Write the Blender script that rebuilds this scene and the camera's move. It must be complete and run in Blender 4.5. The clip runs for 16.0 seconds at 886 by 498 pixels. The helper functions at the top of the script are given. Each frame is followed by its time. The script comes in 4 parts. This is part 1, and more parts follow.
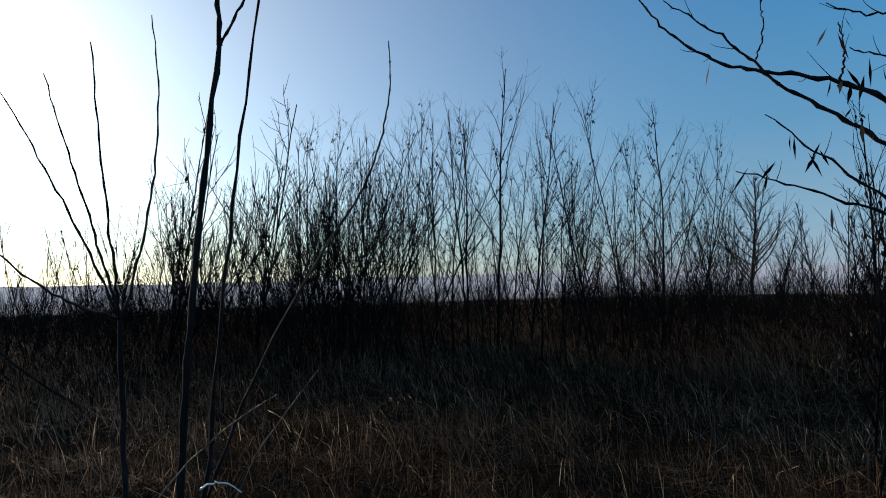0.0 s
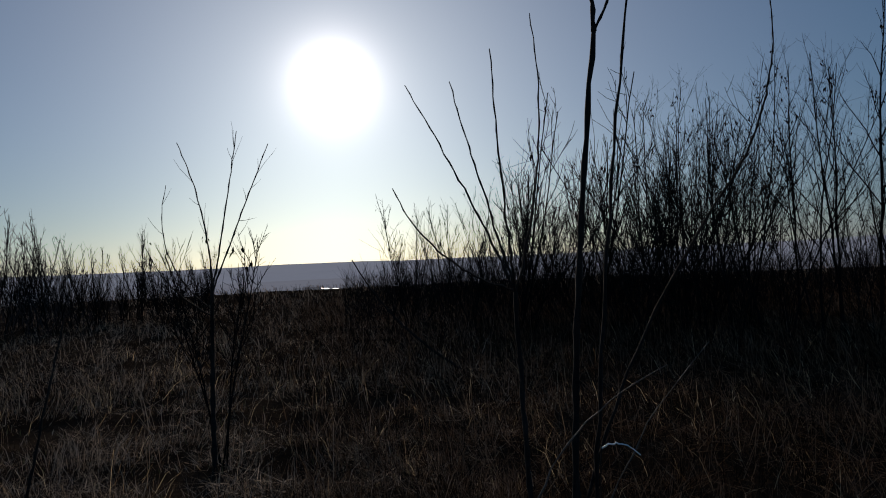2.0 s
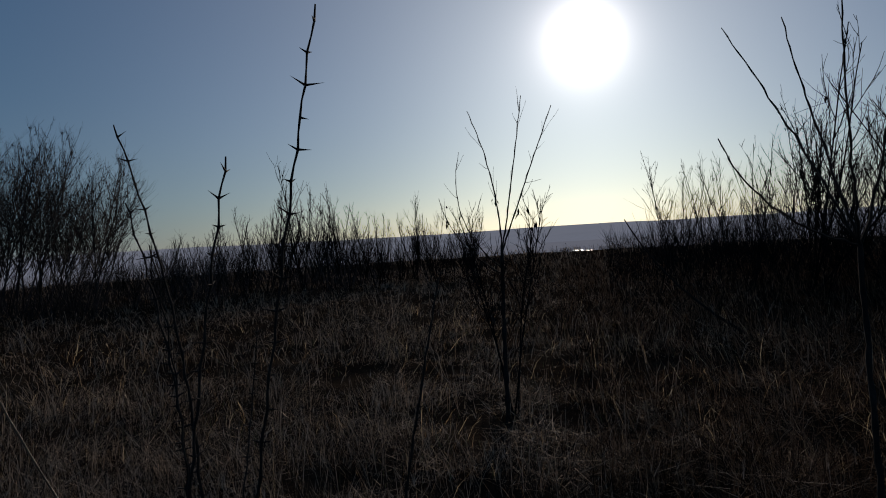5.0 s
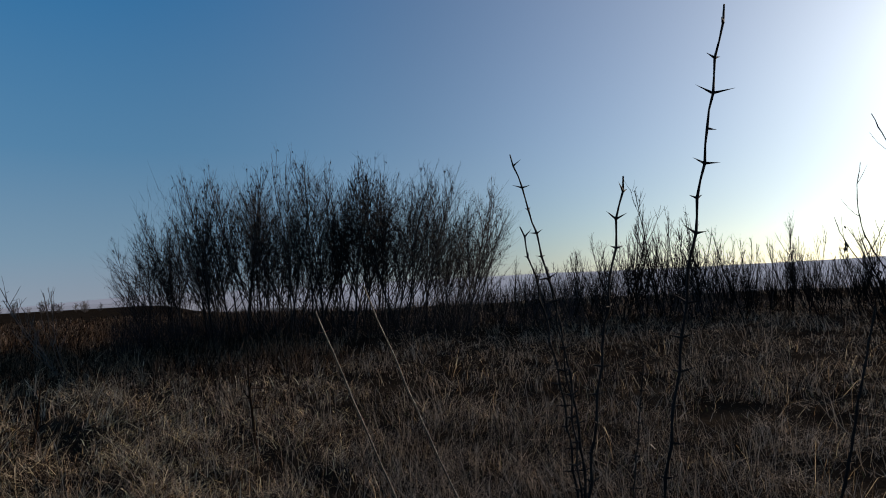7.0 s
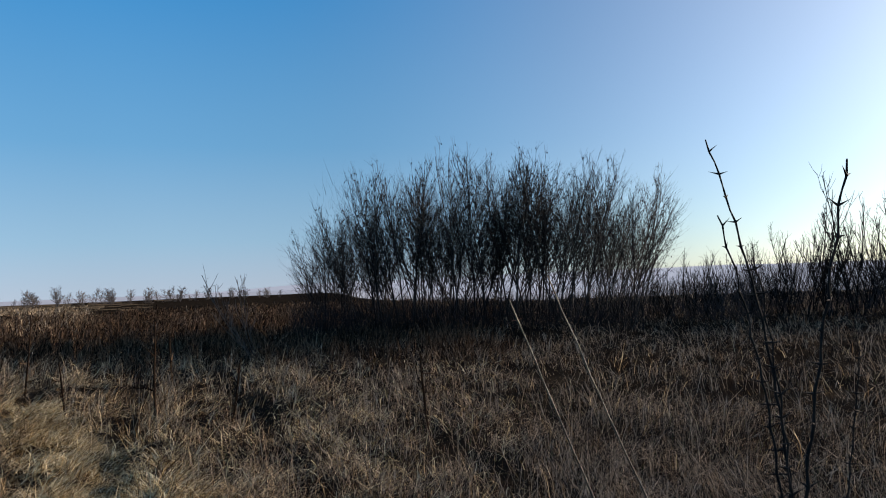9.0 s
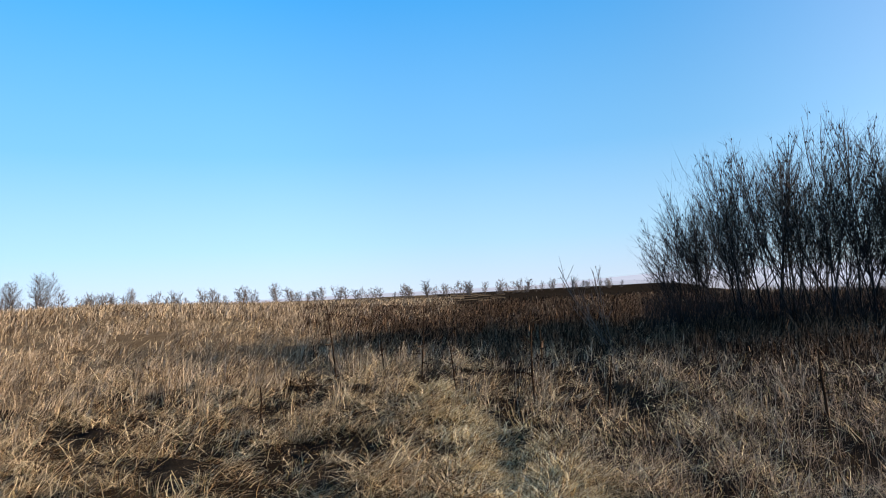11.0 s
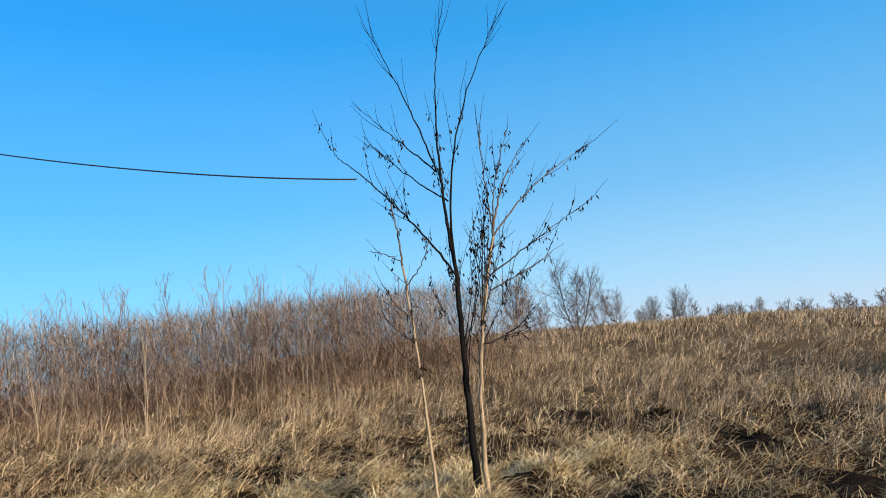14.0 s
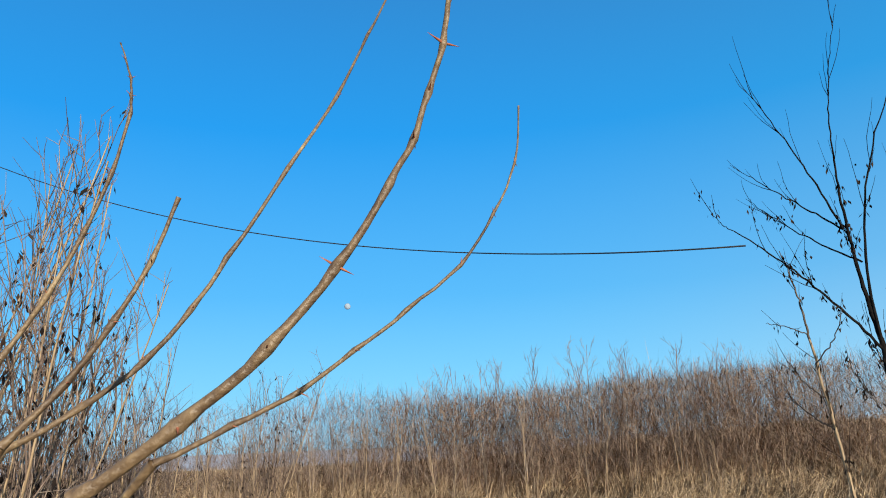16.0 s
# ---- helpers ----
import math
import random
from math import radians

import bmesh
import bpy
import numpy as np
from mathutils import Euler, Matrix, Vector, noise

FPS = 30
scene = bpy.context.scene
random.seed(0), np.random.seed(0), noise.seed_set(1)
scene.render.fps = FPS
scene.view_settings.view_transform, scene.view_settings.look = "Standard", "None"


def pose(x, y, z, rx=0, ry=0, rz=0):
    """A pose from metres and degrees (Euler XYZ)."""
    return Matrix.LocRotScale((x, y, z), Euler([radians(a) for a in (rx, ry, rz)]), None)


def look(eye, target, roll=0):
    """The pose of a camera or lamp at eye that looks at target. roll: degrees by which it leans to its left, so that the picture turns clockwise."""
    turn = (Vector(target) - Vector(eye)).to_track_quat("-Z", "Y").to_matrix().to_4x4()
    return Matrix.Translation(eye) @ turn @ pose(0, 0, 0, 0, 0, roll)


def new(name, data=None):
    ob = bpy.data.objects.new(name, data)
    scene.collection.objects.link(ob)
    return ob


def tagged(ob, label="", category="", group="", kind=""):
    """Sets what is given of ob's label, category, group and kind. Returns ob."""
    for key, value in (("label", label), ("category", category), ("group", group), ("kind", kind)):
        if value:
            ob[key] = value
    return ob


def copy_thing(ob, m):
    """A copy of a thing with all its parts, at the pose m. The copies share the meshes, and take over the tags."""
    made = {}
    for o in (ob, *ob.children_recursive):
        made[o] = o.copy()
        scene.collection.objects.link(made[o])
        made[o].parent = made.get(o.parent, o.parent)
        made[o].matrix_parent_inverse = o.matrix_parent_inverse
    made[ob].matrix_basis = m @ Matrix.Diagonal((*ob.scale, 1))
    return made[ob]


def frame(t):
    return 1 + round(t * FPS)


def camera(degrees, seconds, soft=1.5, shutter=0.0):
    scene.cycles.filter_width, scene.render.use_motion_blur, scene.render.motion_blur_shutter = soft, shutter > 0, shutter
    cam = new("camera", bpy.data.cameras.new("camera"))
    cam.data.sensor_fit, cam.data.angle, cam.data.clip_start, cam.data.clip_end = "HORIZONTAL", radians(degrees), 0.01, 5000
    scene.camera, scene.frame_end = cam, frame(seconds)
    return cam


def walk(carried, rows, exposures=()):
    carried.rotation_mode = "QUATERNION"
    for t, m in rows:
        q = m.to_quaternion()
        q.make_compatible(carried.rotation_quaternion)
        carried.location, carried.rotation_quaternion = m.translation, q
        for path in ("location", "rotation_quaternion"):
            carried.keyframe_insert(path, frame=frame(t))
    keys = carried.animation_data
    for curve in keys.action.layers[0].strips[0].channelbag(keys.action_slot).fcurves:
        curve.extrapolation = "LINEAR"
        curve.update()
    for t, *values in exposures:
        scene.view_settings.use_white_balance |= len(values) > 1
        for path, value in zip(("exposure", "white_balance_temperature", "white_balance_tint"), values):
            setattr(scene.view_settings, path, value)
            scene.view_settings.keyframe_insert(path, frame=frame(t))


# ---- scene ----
cam = camera(65.69, 16.0, soft=1.0)
PATH = [
    (0.0, (-0.039, 0.507, 1.572), (-0.0473, 1.5058, 1.6189), -1.50),
    (0.5, (-0.046, 0.423, 1.591), (-0.1805, 1.4133, 1.6116), -1.13),
    (1.0, (-0.104, 0.440, 1.589), (-0.3438, 1.4109, 1.6017), -1.81),
    (1.5, (-0.152, 0.408, 1.596), (-0.5007, 1.3448, 1.6221), -1.92),
    (2.0, (-0.187, 0.367, 1.595), (-0.6541, 1.2512, 1.6153), -2.66),
    (2.5, (-0.217, 0.358, 1.597), (-0.7434, 1.2086, 1.6137), -2.77),
    (3.0, (-0.226, 0.349, 1.599), (-0.7733, 1.1855, 1.6098), -2.57),
    (3.5, (-0.251, 0.343, 1.601), (-0.8224, 1.1644, 1.5945), -2.77),
    (3.7, (-0.281, 0.326, 1.602), (-0.8742, 1.1313, 1.5845), -2.51),
    (6.0, (-0.432, 0.121, 1.579), (-1.3147, 0.5901, 1.6171), -4.37),
    (6.5, (-0.481, 0.120, 1.584), (-1.4202, 0.4603, 1.6405), -3.67),
    (7.0, (-0.480, 0.113, 1.584), (-1.4550, 0.3278, 1.6367), -3.04),
    (7.5, (-0.479, 0.103, 1.577), (-1.4721, 0.2161, 1.6210), -3.14),
    (8.0, (-0.462, 0.067, 1.575), (-1.4597, 0.1009, 1.6260), -2.96),
    (8.2, (-0.467, 0.064, 1.571), (-1.4655, 0.0907, 1.6173), -2.60),
    (10.3, (-0.450, -0.196, 1.611), (-1.4056, -0.4821, 1.6854), -2.43),
    (10.5, (-0.425, -0.233, 1.610), (-1.3563, -0.5909, 1.6828), -2.33),
    (11.0, (-0.370, -0.292, 1.603), (-1.2476, -0.7690, 1.6623), -3.11),
    (11.5, (-0.284, -0.344, 1.598), (-1.0462, -0.9904, 1.6391), -2.48),
    (12.0, (-0.255, -0.351, 1.578), (-0.9299, -1.0866, 1.6294), -1.79),
    (12.5, (-0.225, -0.354, 1.574), (-0.8050, -1.1675, 1.6178), -2.03),
    (13.0, (-0.175, -0.362, 1.561), (-0.5944, -1.2690, 1.5913), -2.19),
    (13.5, (-0.140, -0.344, 1.563), (-0.4107, -1.3058, 1.5896), -3.51),
    (13.8, (-0.101, -0.358, 1.595), (-0.3336, -1.3290, 1.6520), -3.68),
    (14.0, (-0.085, -0.361, 1.607), (-0.3042, -1.3275, 1.7387), -4.66),
    (14.5, (-0.018, -0.381, 1.643), (-0.1761, -1.3400, 1.8801), -6.90),
    (15.0, (0.054, -0.435, 1.6565), (0.0352, -1.4034, 1.9043), -3.94),
    (15.5, (0.1215, -0.434, 1.6685), (0.2343, -1.3918, 1.9333), -3.63),
    (16.0, (0.1814, -0.412, 1.664), (0.4467, -1.3390, 1.9288), -2.30),
]
EXPOSURES = [(0.0, 0.15, 6500, 10.0), (0.5, -0.05, 6500, 12.3), (1.0, -0.4, 6500, 14.7), (1.5, -0.8, 6500, 17.0), (2.0, -1.1, 6500, 17.0), (3.7, -1.25, 6500, 17.0), (5.8, -1.35, 6500, 17.0), (6.3, -1.75, 6500, 17.0), (6.5, -1.75, 6500, 17.0), (6.8, -0.85, 6545, 16.4), (7.0, -0.4, 6575, 16.0), (7.5, 0.05, 6650, 15.0), (8.2, 0.3, 6650, 14.9), (10.3, 0.55, 6650, 14.5), (11.0, 1.0, 6650, 14.4), (12.0, 1.02, 6650, 14.2), (13.5, 0.9, 6550, 14.0), (14.0, 0.7, 6450, 10.0), (14.5, 0.5, 6350, 6.0), (16.0, 0.55, 6350, 6.0)]
walk(cam, [(t, look(eye, target, roll)) for t, eye, target, roll in PATH], EXPOSURES)

# ---- world and light ----
SUN_AZ, SUN_EL = radians(36.3), radians(15.0)
SUN_DIR = Vector((-math.sin(SUN_AZ) * math.cos(SUN_EL), math.cos(SUN_AZ) * math.cos(SUN_EL), math.sin(SUN_EL)))


def build_world():
    world = bpy.data.worlds.new("winter_sky")
    scene.world = world
    world.use_nodes = True
    nt = world.node_tree
    nt.nodes.clear()
    out = nt.nodes.new("ShaderNodeOutputWorld")
    sky = nt.nodes.new("ShaderNodeTexSky")
    sky.sky_type = "NISHITA"
    sky.sun_disc = False
    sky.sun_elevation, sky.sun_rotation = SUN_EL, -SUN_AZ
    sky.air_density, sky.dust_density, sky.ozone_density, sky.altitude = 1.0, 0.6, 2.2, 150
    bg = nt.nodes.new("ShaderNodeBackground")
    # the sun's own disc and aureole in thin haze
    co = nt.nodes.new("ShaderNodeTexCoord")
    dot = nt.nodes.new("ShaderNodeVectorMath")
    dot.operation = "DOT_PRODUCT"
    dot.inputs[1].default_value = SUN_DIR
    nt.links.new(co.outputs["Generated"], dot.inputs[0])
    arc = nt.nodes.new("ShaderNodeMath")
    arc.operation = "ARCCOSINE"
    arc.use_clamp = False
    nt.links.new(dot.outputs["Value"], arc.inputs[0])

    def falloff(scale_deg, amount):
        a = nt.nodes.new("ShaderNodeMath")
        a.operation = "MULTIPLY"
        a.inputs[1].default_value = -1.0 / radians(scale_deg)
        nt.links.new(arc.outputs[0], a.inputs[0])
        b = nt.nodes.new("ShaderNodeMath")
        b.operation = "EXPONENT"
        nt.links.new(a.outputs[0], b.inputs[0])
        c = nt.nodes.new("ShaderNodeMath")
        c.operation = "MULTIPLY"
        c.inputs[1].default_value = amount
        nt.links.new(b.outputs[0], c.inputs[0])
        return c

    # away from the sun the clear air is a deeper blue than the hazy sun side
    xyz = nt.nodes.new("ShaderNodeSeparateXYZ")
    nt.links.new(co.outputs["Generated"], xyz.inputs[0])
    ramp = nt.nodes.new("ShaderNodeValToRGB")
    stops = ((0.0, (0.50, 0.63, 0.77)), (0.07, (0.34, 0.59, 0.80)), (0.2, (0.155, 0.45, 0.77)), (0.42, (0.03, 0.31, 0.72)), (0.68, (0.04, 0.20, 0.50)), (1.0, (0.10, 0.16, 0.30)))
    while len(ramp.color_ramp.elements) < len(stops):
        ramp.color_ramp.elements.new(0.5)
    for el, (at, c) in zip(ramp.color_ramp.elements, stops):
        el.position, el.color = at, (*(v * BLUE for v in c), 1)
    nt.links.new(xyz.outputs["Z"], ramp.inputs[0])
    away = nt.nodes.new("ShaderNodeMapRange")
    away.interpolation_type = "SMOOTHSTEP"
    for socket, v in zip(("From Min", "From Max", "To Min", "To Max"), (0.98, 0.40, 0.0, 0.94)):
        away.inputs[socket].default_value = v
    nt.links.new(dot.outputs["Value"], away.inputs["Value"])
    soft_sky = nt.nodes.new("ShaderNodeMix")
    soft_sky.data_type, soft_sky.blend_type = "RGBA", "MULTIPLY"
    soft_sky.inputs[0].default_value = 1.0
    haze = nt.nodes.new("ShaderNodeHueSaturation")
    haze.inputs["Saturation"].default_value = 0.85
    nt.links.new(sky.outputs[0], haze.inputs["Color"])
    nt.links.new(haze.outputs[0], soft_sky.inputs[6])
    soft_sky.inputs[7].default_value = (0.058, 0.077, 0.094, 1)
    blend = nt.nodes.new("ShaderNodeMix")
    blend.data_type = "RGBA"
    nt.links.new(away.outputs[0], blend.inputs[0])
    nt.links.new(soft_sky.outputs[2], blend.inputs[6])
    anti = nt.nodes.new("ShaderNodeMapRange")
    anti.interpolation_type = "SMOOTHSTEP"
    for socket, v in zip(("From Min", "From Max", "To Min", "To Max"), (-0.35, -0.9, 0.0, 1.0)):
        anti.inputs[socket].default_value = v
    nt.links.new(dot.outputs["Value"], anti.inputs["Value"])
    deep = nt.nodes.new("ShaderNodeMix")
    deep.data_type, deep.blend_type = "RGBA", "MULTIPLY"
    nt.links.new(anti.outputs[0], deep.inputs[0])
    nt.links.new(ramp.outputs[0], deep.inputs[6])
    deep.inputs[7].default_value = (0.62, 1.02, 1.16, 1)
    nt.links.new(deep.outputs[2], blend.inputs[7])
    # clear air is deepest at a right angle to the sun
    side = nt.nodes.new("ShaderNodeValToRGB")
    side.color_ramp.interpolation = "EASE"
    shades = ((0.0, 1.0), (0.45, 1.0), (0.60, 0.90), (0.74, 0.83), (0.86, 0.92), (0.95, 1.0))
    while len(side.color_ramp.elements) < len(shades):
        side.color_ramp.elements.new(0.5)
    for el, (at, v) in zip(side.color_ramp.elements, shades):
        el.position, el.color = at, (v, v, v, 1)
    turned = nt.nodes.new("ShaderNodeMath")
    turned.operation = "MULTIPLY_ADD"
    turned.inputs[1].default_value = turned.inputs[2].default_value = 0.5
    nt.links.new(dot.outputs["Value"], turned.inputs[0])
    nt.links.new(turned.outputs[0], side.inputs[0])
    deepen = nt.nodes.new("ShaderNodeMix")
    deepen.data_type, deepen.blend_type = "RGBA", "MULTIPLY"
    deepen.inputs[0].default_value = 1.0
    nt.links.new(blend.outputs[2], deepen.inputs[6])
    nt.links.new(side.outputs[0], deepen.inputs[7])
    nt.links.new(deepen.outputs[2], bg.inputs["Color"])
    near, wide = falloff(*GLOW_NEAR), falloff(*GLOW_WIDE)
    both = nt.nodes.new("ShaderNodeMath")
    nt.links.new(near.outputs[0], both.inputs[0])
    nt.links.new(wide.outputs[0], both.inputs[1])
    glow = nt.nodes.new("ShaderNodeBackground")
    glow.inputs["Color"].default_value = (1.0, 0.95, 0.88, 1)
    nt.links.new(both.outputs[0], glow.inputs["Strength"])
    add = nt.nodes.new("ShaderNodeAddShader")
    nt.links.new(bg.outputs[0], add.inputs[0])
    nt.links.new(glow.outputs[0], add.inputs[1])
    nt.links.new(add.outputs[0], out.inputs[0])


GLOW_NEAR, GLOW_WIDE, BLUE = (1.35, 10.0), (15.0, 0.62), 0.76
build_world()
lamp = bpy.data.lights.new("sun", "SUN")
lamp.energy, lamp.angle, lamp.color = 5.0, radians(0.55), (1.0, 0.86, 0.68)
sun = new("sun", lamp)
sun.matrix_world = look((0, 0, 30), Vector((0, 0, 30)) - SUN_DIR)


# ---- materials ----
def material(name, stops, rough=0.8, scale=6.0, fine=60.0, bump=0.3, spec=0.3, island=0.0, obj=0.0, stretch=(1, 1, 1), through_light=0.0):
    """Two scales of noise through a colour ramp, with bump; island and obj vary the value per blade or per thing."""
    mat = bpy.data.materials.new(name)
    mat.use_nodes = True
    nt = mat.node_tree
    p = nt.nodes["Principled BSDF"]
    co = nt.nodes.new("ShaderNodeTexCoord")
    mp = nt.nodes.new("ShaderNodeMapping")
    mp.inputs["Scale"].default_value = stretch
    nt.links.new(co.outputs["Object"], mp.inputs[0])
    big, small = nt.nodes.new("ShaderNodeTexNoise"), nt.nodes.new("ShaderNodeTexNoise")
    for n, s, d in ((big, scale, 4), (small, fine, 3)):
        n.inputs["Scale"].default_value, n.inputs["Detail"].default_value = s, d
        nt.links.new(mp.outputs[0], n.inputs["Vector"])
    mix = nt.nodes.new("ShaderNodeMath")
    mix.operation = "MULTIPLY_ADD"
    mix.inputs[1].default_value = 0.4
    nt.links.new(small.outputs["Fac"], mix.inputs[0])
    half = nt.nodes.new("ShaderNodeMath")
    half.operation = "MULTIPLY"
    half.inputs[1].default_value = 0.6
    nt.links.new(big.outputs["Fac"], half.inputs[0])
    nt.links.new(half.outputs[0], mix.inputs[2])
    value = mix.outputs[0]
    for amount, kind, socket in ((island, "ShaderNodeNewGeometry", "Random Per Island"), (obj, "ShaderNodeObjectInfo", "Random")):
        if amount:
            src = nt.nodes.new(kind)
            sub = nt.nodes.new("ShaderNodeMath")
            sub.operation = "SUBTRACT"
            sub.inputs[1].default_value = 0.5
            nt.links.new(src.outputs[socket], sub.inputs[0])
            ma = nt.nodes.new("ShaderNodeMath")
            ma.operation = "MULTIPLY_ADD"
            ma.inputs[1].default_value = amount
            nt.links.new(sub.outputs[0], ma.inputs[0])
            nt.links.new(value, ma.inputs[2])
            value = ma.outputs[0]
    ramp = nt.nodes.new("ShaderNodeValToRGB")
    lo, hi = 0.3, 0.7
    while len(ramp.color_ramp.elements) < len(stops):
        ramp.color_ramp.elements.new(0.5)
    for i, (el, c) in enumerate(zip(ramp.color_ramp.elements, stops)):
        el.position, el.color = lo + (hi - lo) * i / (len(stops) - 1), (*c, 1)
    nt.links.new(value, ramp.inputs[0])
    nt.links.new(ramp.outputs[0], p.inputs["Base Color"])
    p.inputs["Roughness"].default_value = rough
    p.inputs["Specular IOR Level"].default_value = spec
    if bump:
        b = nt.nodes.new("ShaderNodeBump")
        b.inputs["Strength"].default_value, b.inputs["Distance"].default_value = bump, 0.02
        nt.links.new(mix.outputs[0], b.inputs["Height"])
        nt.links.new(b.outputs[0], p.inputs["Normal"])
    if through_light:
        tr = nt.nodes.new("ShaderNodeBsdfTranslucent")
        nt.links.new(ramp.outputs[0], tr.inputs["Color"])
        ms = nt.nodes.new("ShaderNodeMixShader")
        ms.inputs[0].default_value = through_light
        nt.links.new(p.outputs[0], ms.inputs[1])
        nt.links.new(tr.outputs[0], ms.inputs[2])
        nt.links.new(ms.outputs[0], nt.nodes["Material Output"].inputs[0])
    return mat


# Turf darkened in its colour for the backlit slope and gaps between blades.
M_GROUND = material("dead_turf_shade_dark", [(0.006, 0.005, 0.004), (0.018, 0.013, 0.009), (0.045, 0.032, 0.02)], rough=1.0, scale=0.9, fine=22, bump=0.8, spec=0.0)
# Black earth, its colour deepened as shadow in the grass hollows.
M_SOIL = material("black_soil_with_shade", [(0.005, 0.004, 0.004), (0.012, 0.010, 0.008), (0.026, 0.021, 0.017)], rough=1.0, scale=8, fine=60, bump=1.0, spec=0.0)
M_GRASS = material("dry_grass", [(0.026, 0.014, 0.007), (0.135, 0.077, 0.036), (0.37, 0.235, 0.115), (0.82, 0.62, 0.36)], rough=0.75, scale=0.35, fine=3.0, bump=0, spec=0.0, island=0.78, through_light=0.03)
# Field turf, its colour blackened as shade between the tussocks.
M_TURF = material("brown_turf_gap_shade", [(0.006, 0.005, 0.004), (0.018, 0.013, 0.009), (0.055, 0.039, 0.024)], rough=1.0, scale=1.6, fine=26.0, bump=0.8, spec=0.0)
# Dead grass with the backlit side's shade put into its base colour.
M_BROWN = material("brown_grass_shade_dark", [(0.004, 0.0025, 0.002), (0.015, 0.0085, 0.0055), (0.052, 0.030, 0.019), (0.50, 0.36, 0.24)], rough=0.8, scale=0.4, fine=3.0, bump=0, spec=0.05, island=0.72, through_light=0.12)
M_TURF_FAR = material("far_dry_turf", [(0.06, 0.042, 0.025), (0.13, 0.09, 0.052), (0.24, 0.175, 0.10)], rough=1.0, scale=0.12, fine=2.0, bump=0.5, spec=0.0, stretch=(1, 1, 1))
# Black bark of the field locust; elsewhere the silhouette of backlit trees coloured in.
M_BARK_BLACK = material("black_bark_and_silhouette", [(0.004, 0.004, 0.004), (0.010, 0.009, 0.009), (0.024, 0.020, 0.018)], rough=0.7, scale=9, fine=70, bump=0.5, spec=0.0, stretch=(1, 1, 0.35))
M_TALL = material("standing_dry_grass", [(0.050, 0.032, 0.019), (0.165, 0.110, 0.064), (0.330, 0.235, 0.145), (0.60, 0.46, 0.31)], rough=0.8, scale=0.3, fine=3.0, bump=0, spec=0.0, island=0.55, through_light=0.05)
M_STRAW = material("bleached_straw", [(0.09, 0.05, 0.022), (0.36, 0.225, 0.09), (0.72, 0.51, 0.235), (0.92, 0.76, 0.46)], rough=0.6, scale=0.8, fine=5, bump=0, spec=0.0, island=0.7, through_light=0.05)
M_STALK = material("backlit_dry_stalk", [(0.16, 0.10, 0.05), (0.40, 0.28, 0.15), (0.70, 0.55, 0.33)], rough=0.5, scale=0.5, fine=4, bump=0, spec=0.4, island=0.6, through_light=0.5)
# Grey bark, darkened partway towards the dome's backlit silhouette.
M_DOME_BARK = material("grey_bark_backlit_dark", [(0.010, 0.008, 0.008), (0.024, 0.019, 0.019), (0.055, 0.045, 0.041)], rough=0.75, scale=9, fine=70, bump=0.4, spec=0.1, obj=0.3, stretch=(1, 1, 0.35))
M_GREEN = material("green_grass", [(0.05, 0.06, 0.02), (0.10, 0.11, 0.04), (0.18, 0.16, 0.07)], rough=0.6, scale=1, fine=5, bump=0, spec=0.0, island=0.4, through_light=0.1)
M_WEED = material("reddish_dry_weeds", [(0.075, 0.046, 0.030), (0.20, 0.135, 0.085), (0.40, 0.30, 0.20)], rough=0.8, scale=0.25, fine=3, bump=0, spec=0.0, island=0.5)
# Brown weeds, taken darker in colour for backlight and thicket shade.
M_DARKWEED = material("dark_dry_weeds_shaded", [(0.006, 0.004, 0.003), (0.020, 0.012, 0.008), (0.055, 0.032, 0.019), (0.20, 0.125, 0.075)], rough=0.9, scale=0.4, fine=3, bump=0, spec=0.0, island=0.6, through_light=0.12)
M_BARK = material("grey_brown_bark", [(0.035, 0.026, 0.022), (0.075, 0.058, 0.048), (0.13, 0.105, 0.085)], rough=0.75, scale=9, fine=70, bump=0.5, spec=0.25, obj=0.15, stretch=(1, 1, 0.35))
M_BARK_DARK = material("dark_bark", [(0.008, 0.006, 0.006), (0.018, 0.014, 0.012), (0.042, 0.033, 0.027)], rough=0.8, scale=9, fine=70, bump=0.5, spec=0.08, stretch=(1, 1, 0.35))
M_BARK_PALE = material("pale_tan_bark", [(0.17, 0.115, 0.065), (0.30, 0.215, 0.13), (0.42, 0.32, 0.21)], rough=0.65, scale=9, fine=60, bump=0.4, spec=0.3, obj=0.1, stretch=(1, 1, 0.35))
M_TWIG = material("twig_bark", [(0.045, 0.032, 0.026), (0.095, 0.07, 0.055), (0.16, 0.12, 0.095)], rough=0.6, scale=10, fine=60, bump=0, spec=0.35, island=0.25)
M_TWIG_RED = material("reddish_twig_bark", [(0.06, 0.039, 0.030), (0.16, 0.112, 0.086), (0.34, 0.265, 0.21)], rough=0.6, scale=4, fine=40, bump=0, spec=0.3, island=0.3, obj=0.2)
M_BRUSH = material("grey_red_brush", [(0.030, 0.016, 0.010), (0.100, 0.055, 0.035), (0.21, 0.13, 0.088), (0.38, 0.28, 0.21)], rough=0.8, scale=0.3, fine=3, bump=0, spec=0.0, island=0.6)
M_CANE = material("young_cane_bark", [(0.045, 0.029, 0.019), (0.095, 0.061, 0.036), (0.17, 0.115, 0.064), (0.30, 0.22, 0.12)], rough=0.5, scale=22, fine=260, bump=0.25, spec=0.35)
M_THORN = material("red_brown_thorn", [(0.22, 0.06, 0.03), (0.36, 0.12, 0.06), (0.45, 0.20, 0.10)], rough=0.45, scale=40, fine=200, bump=0, spec=0.4)
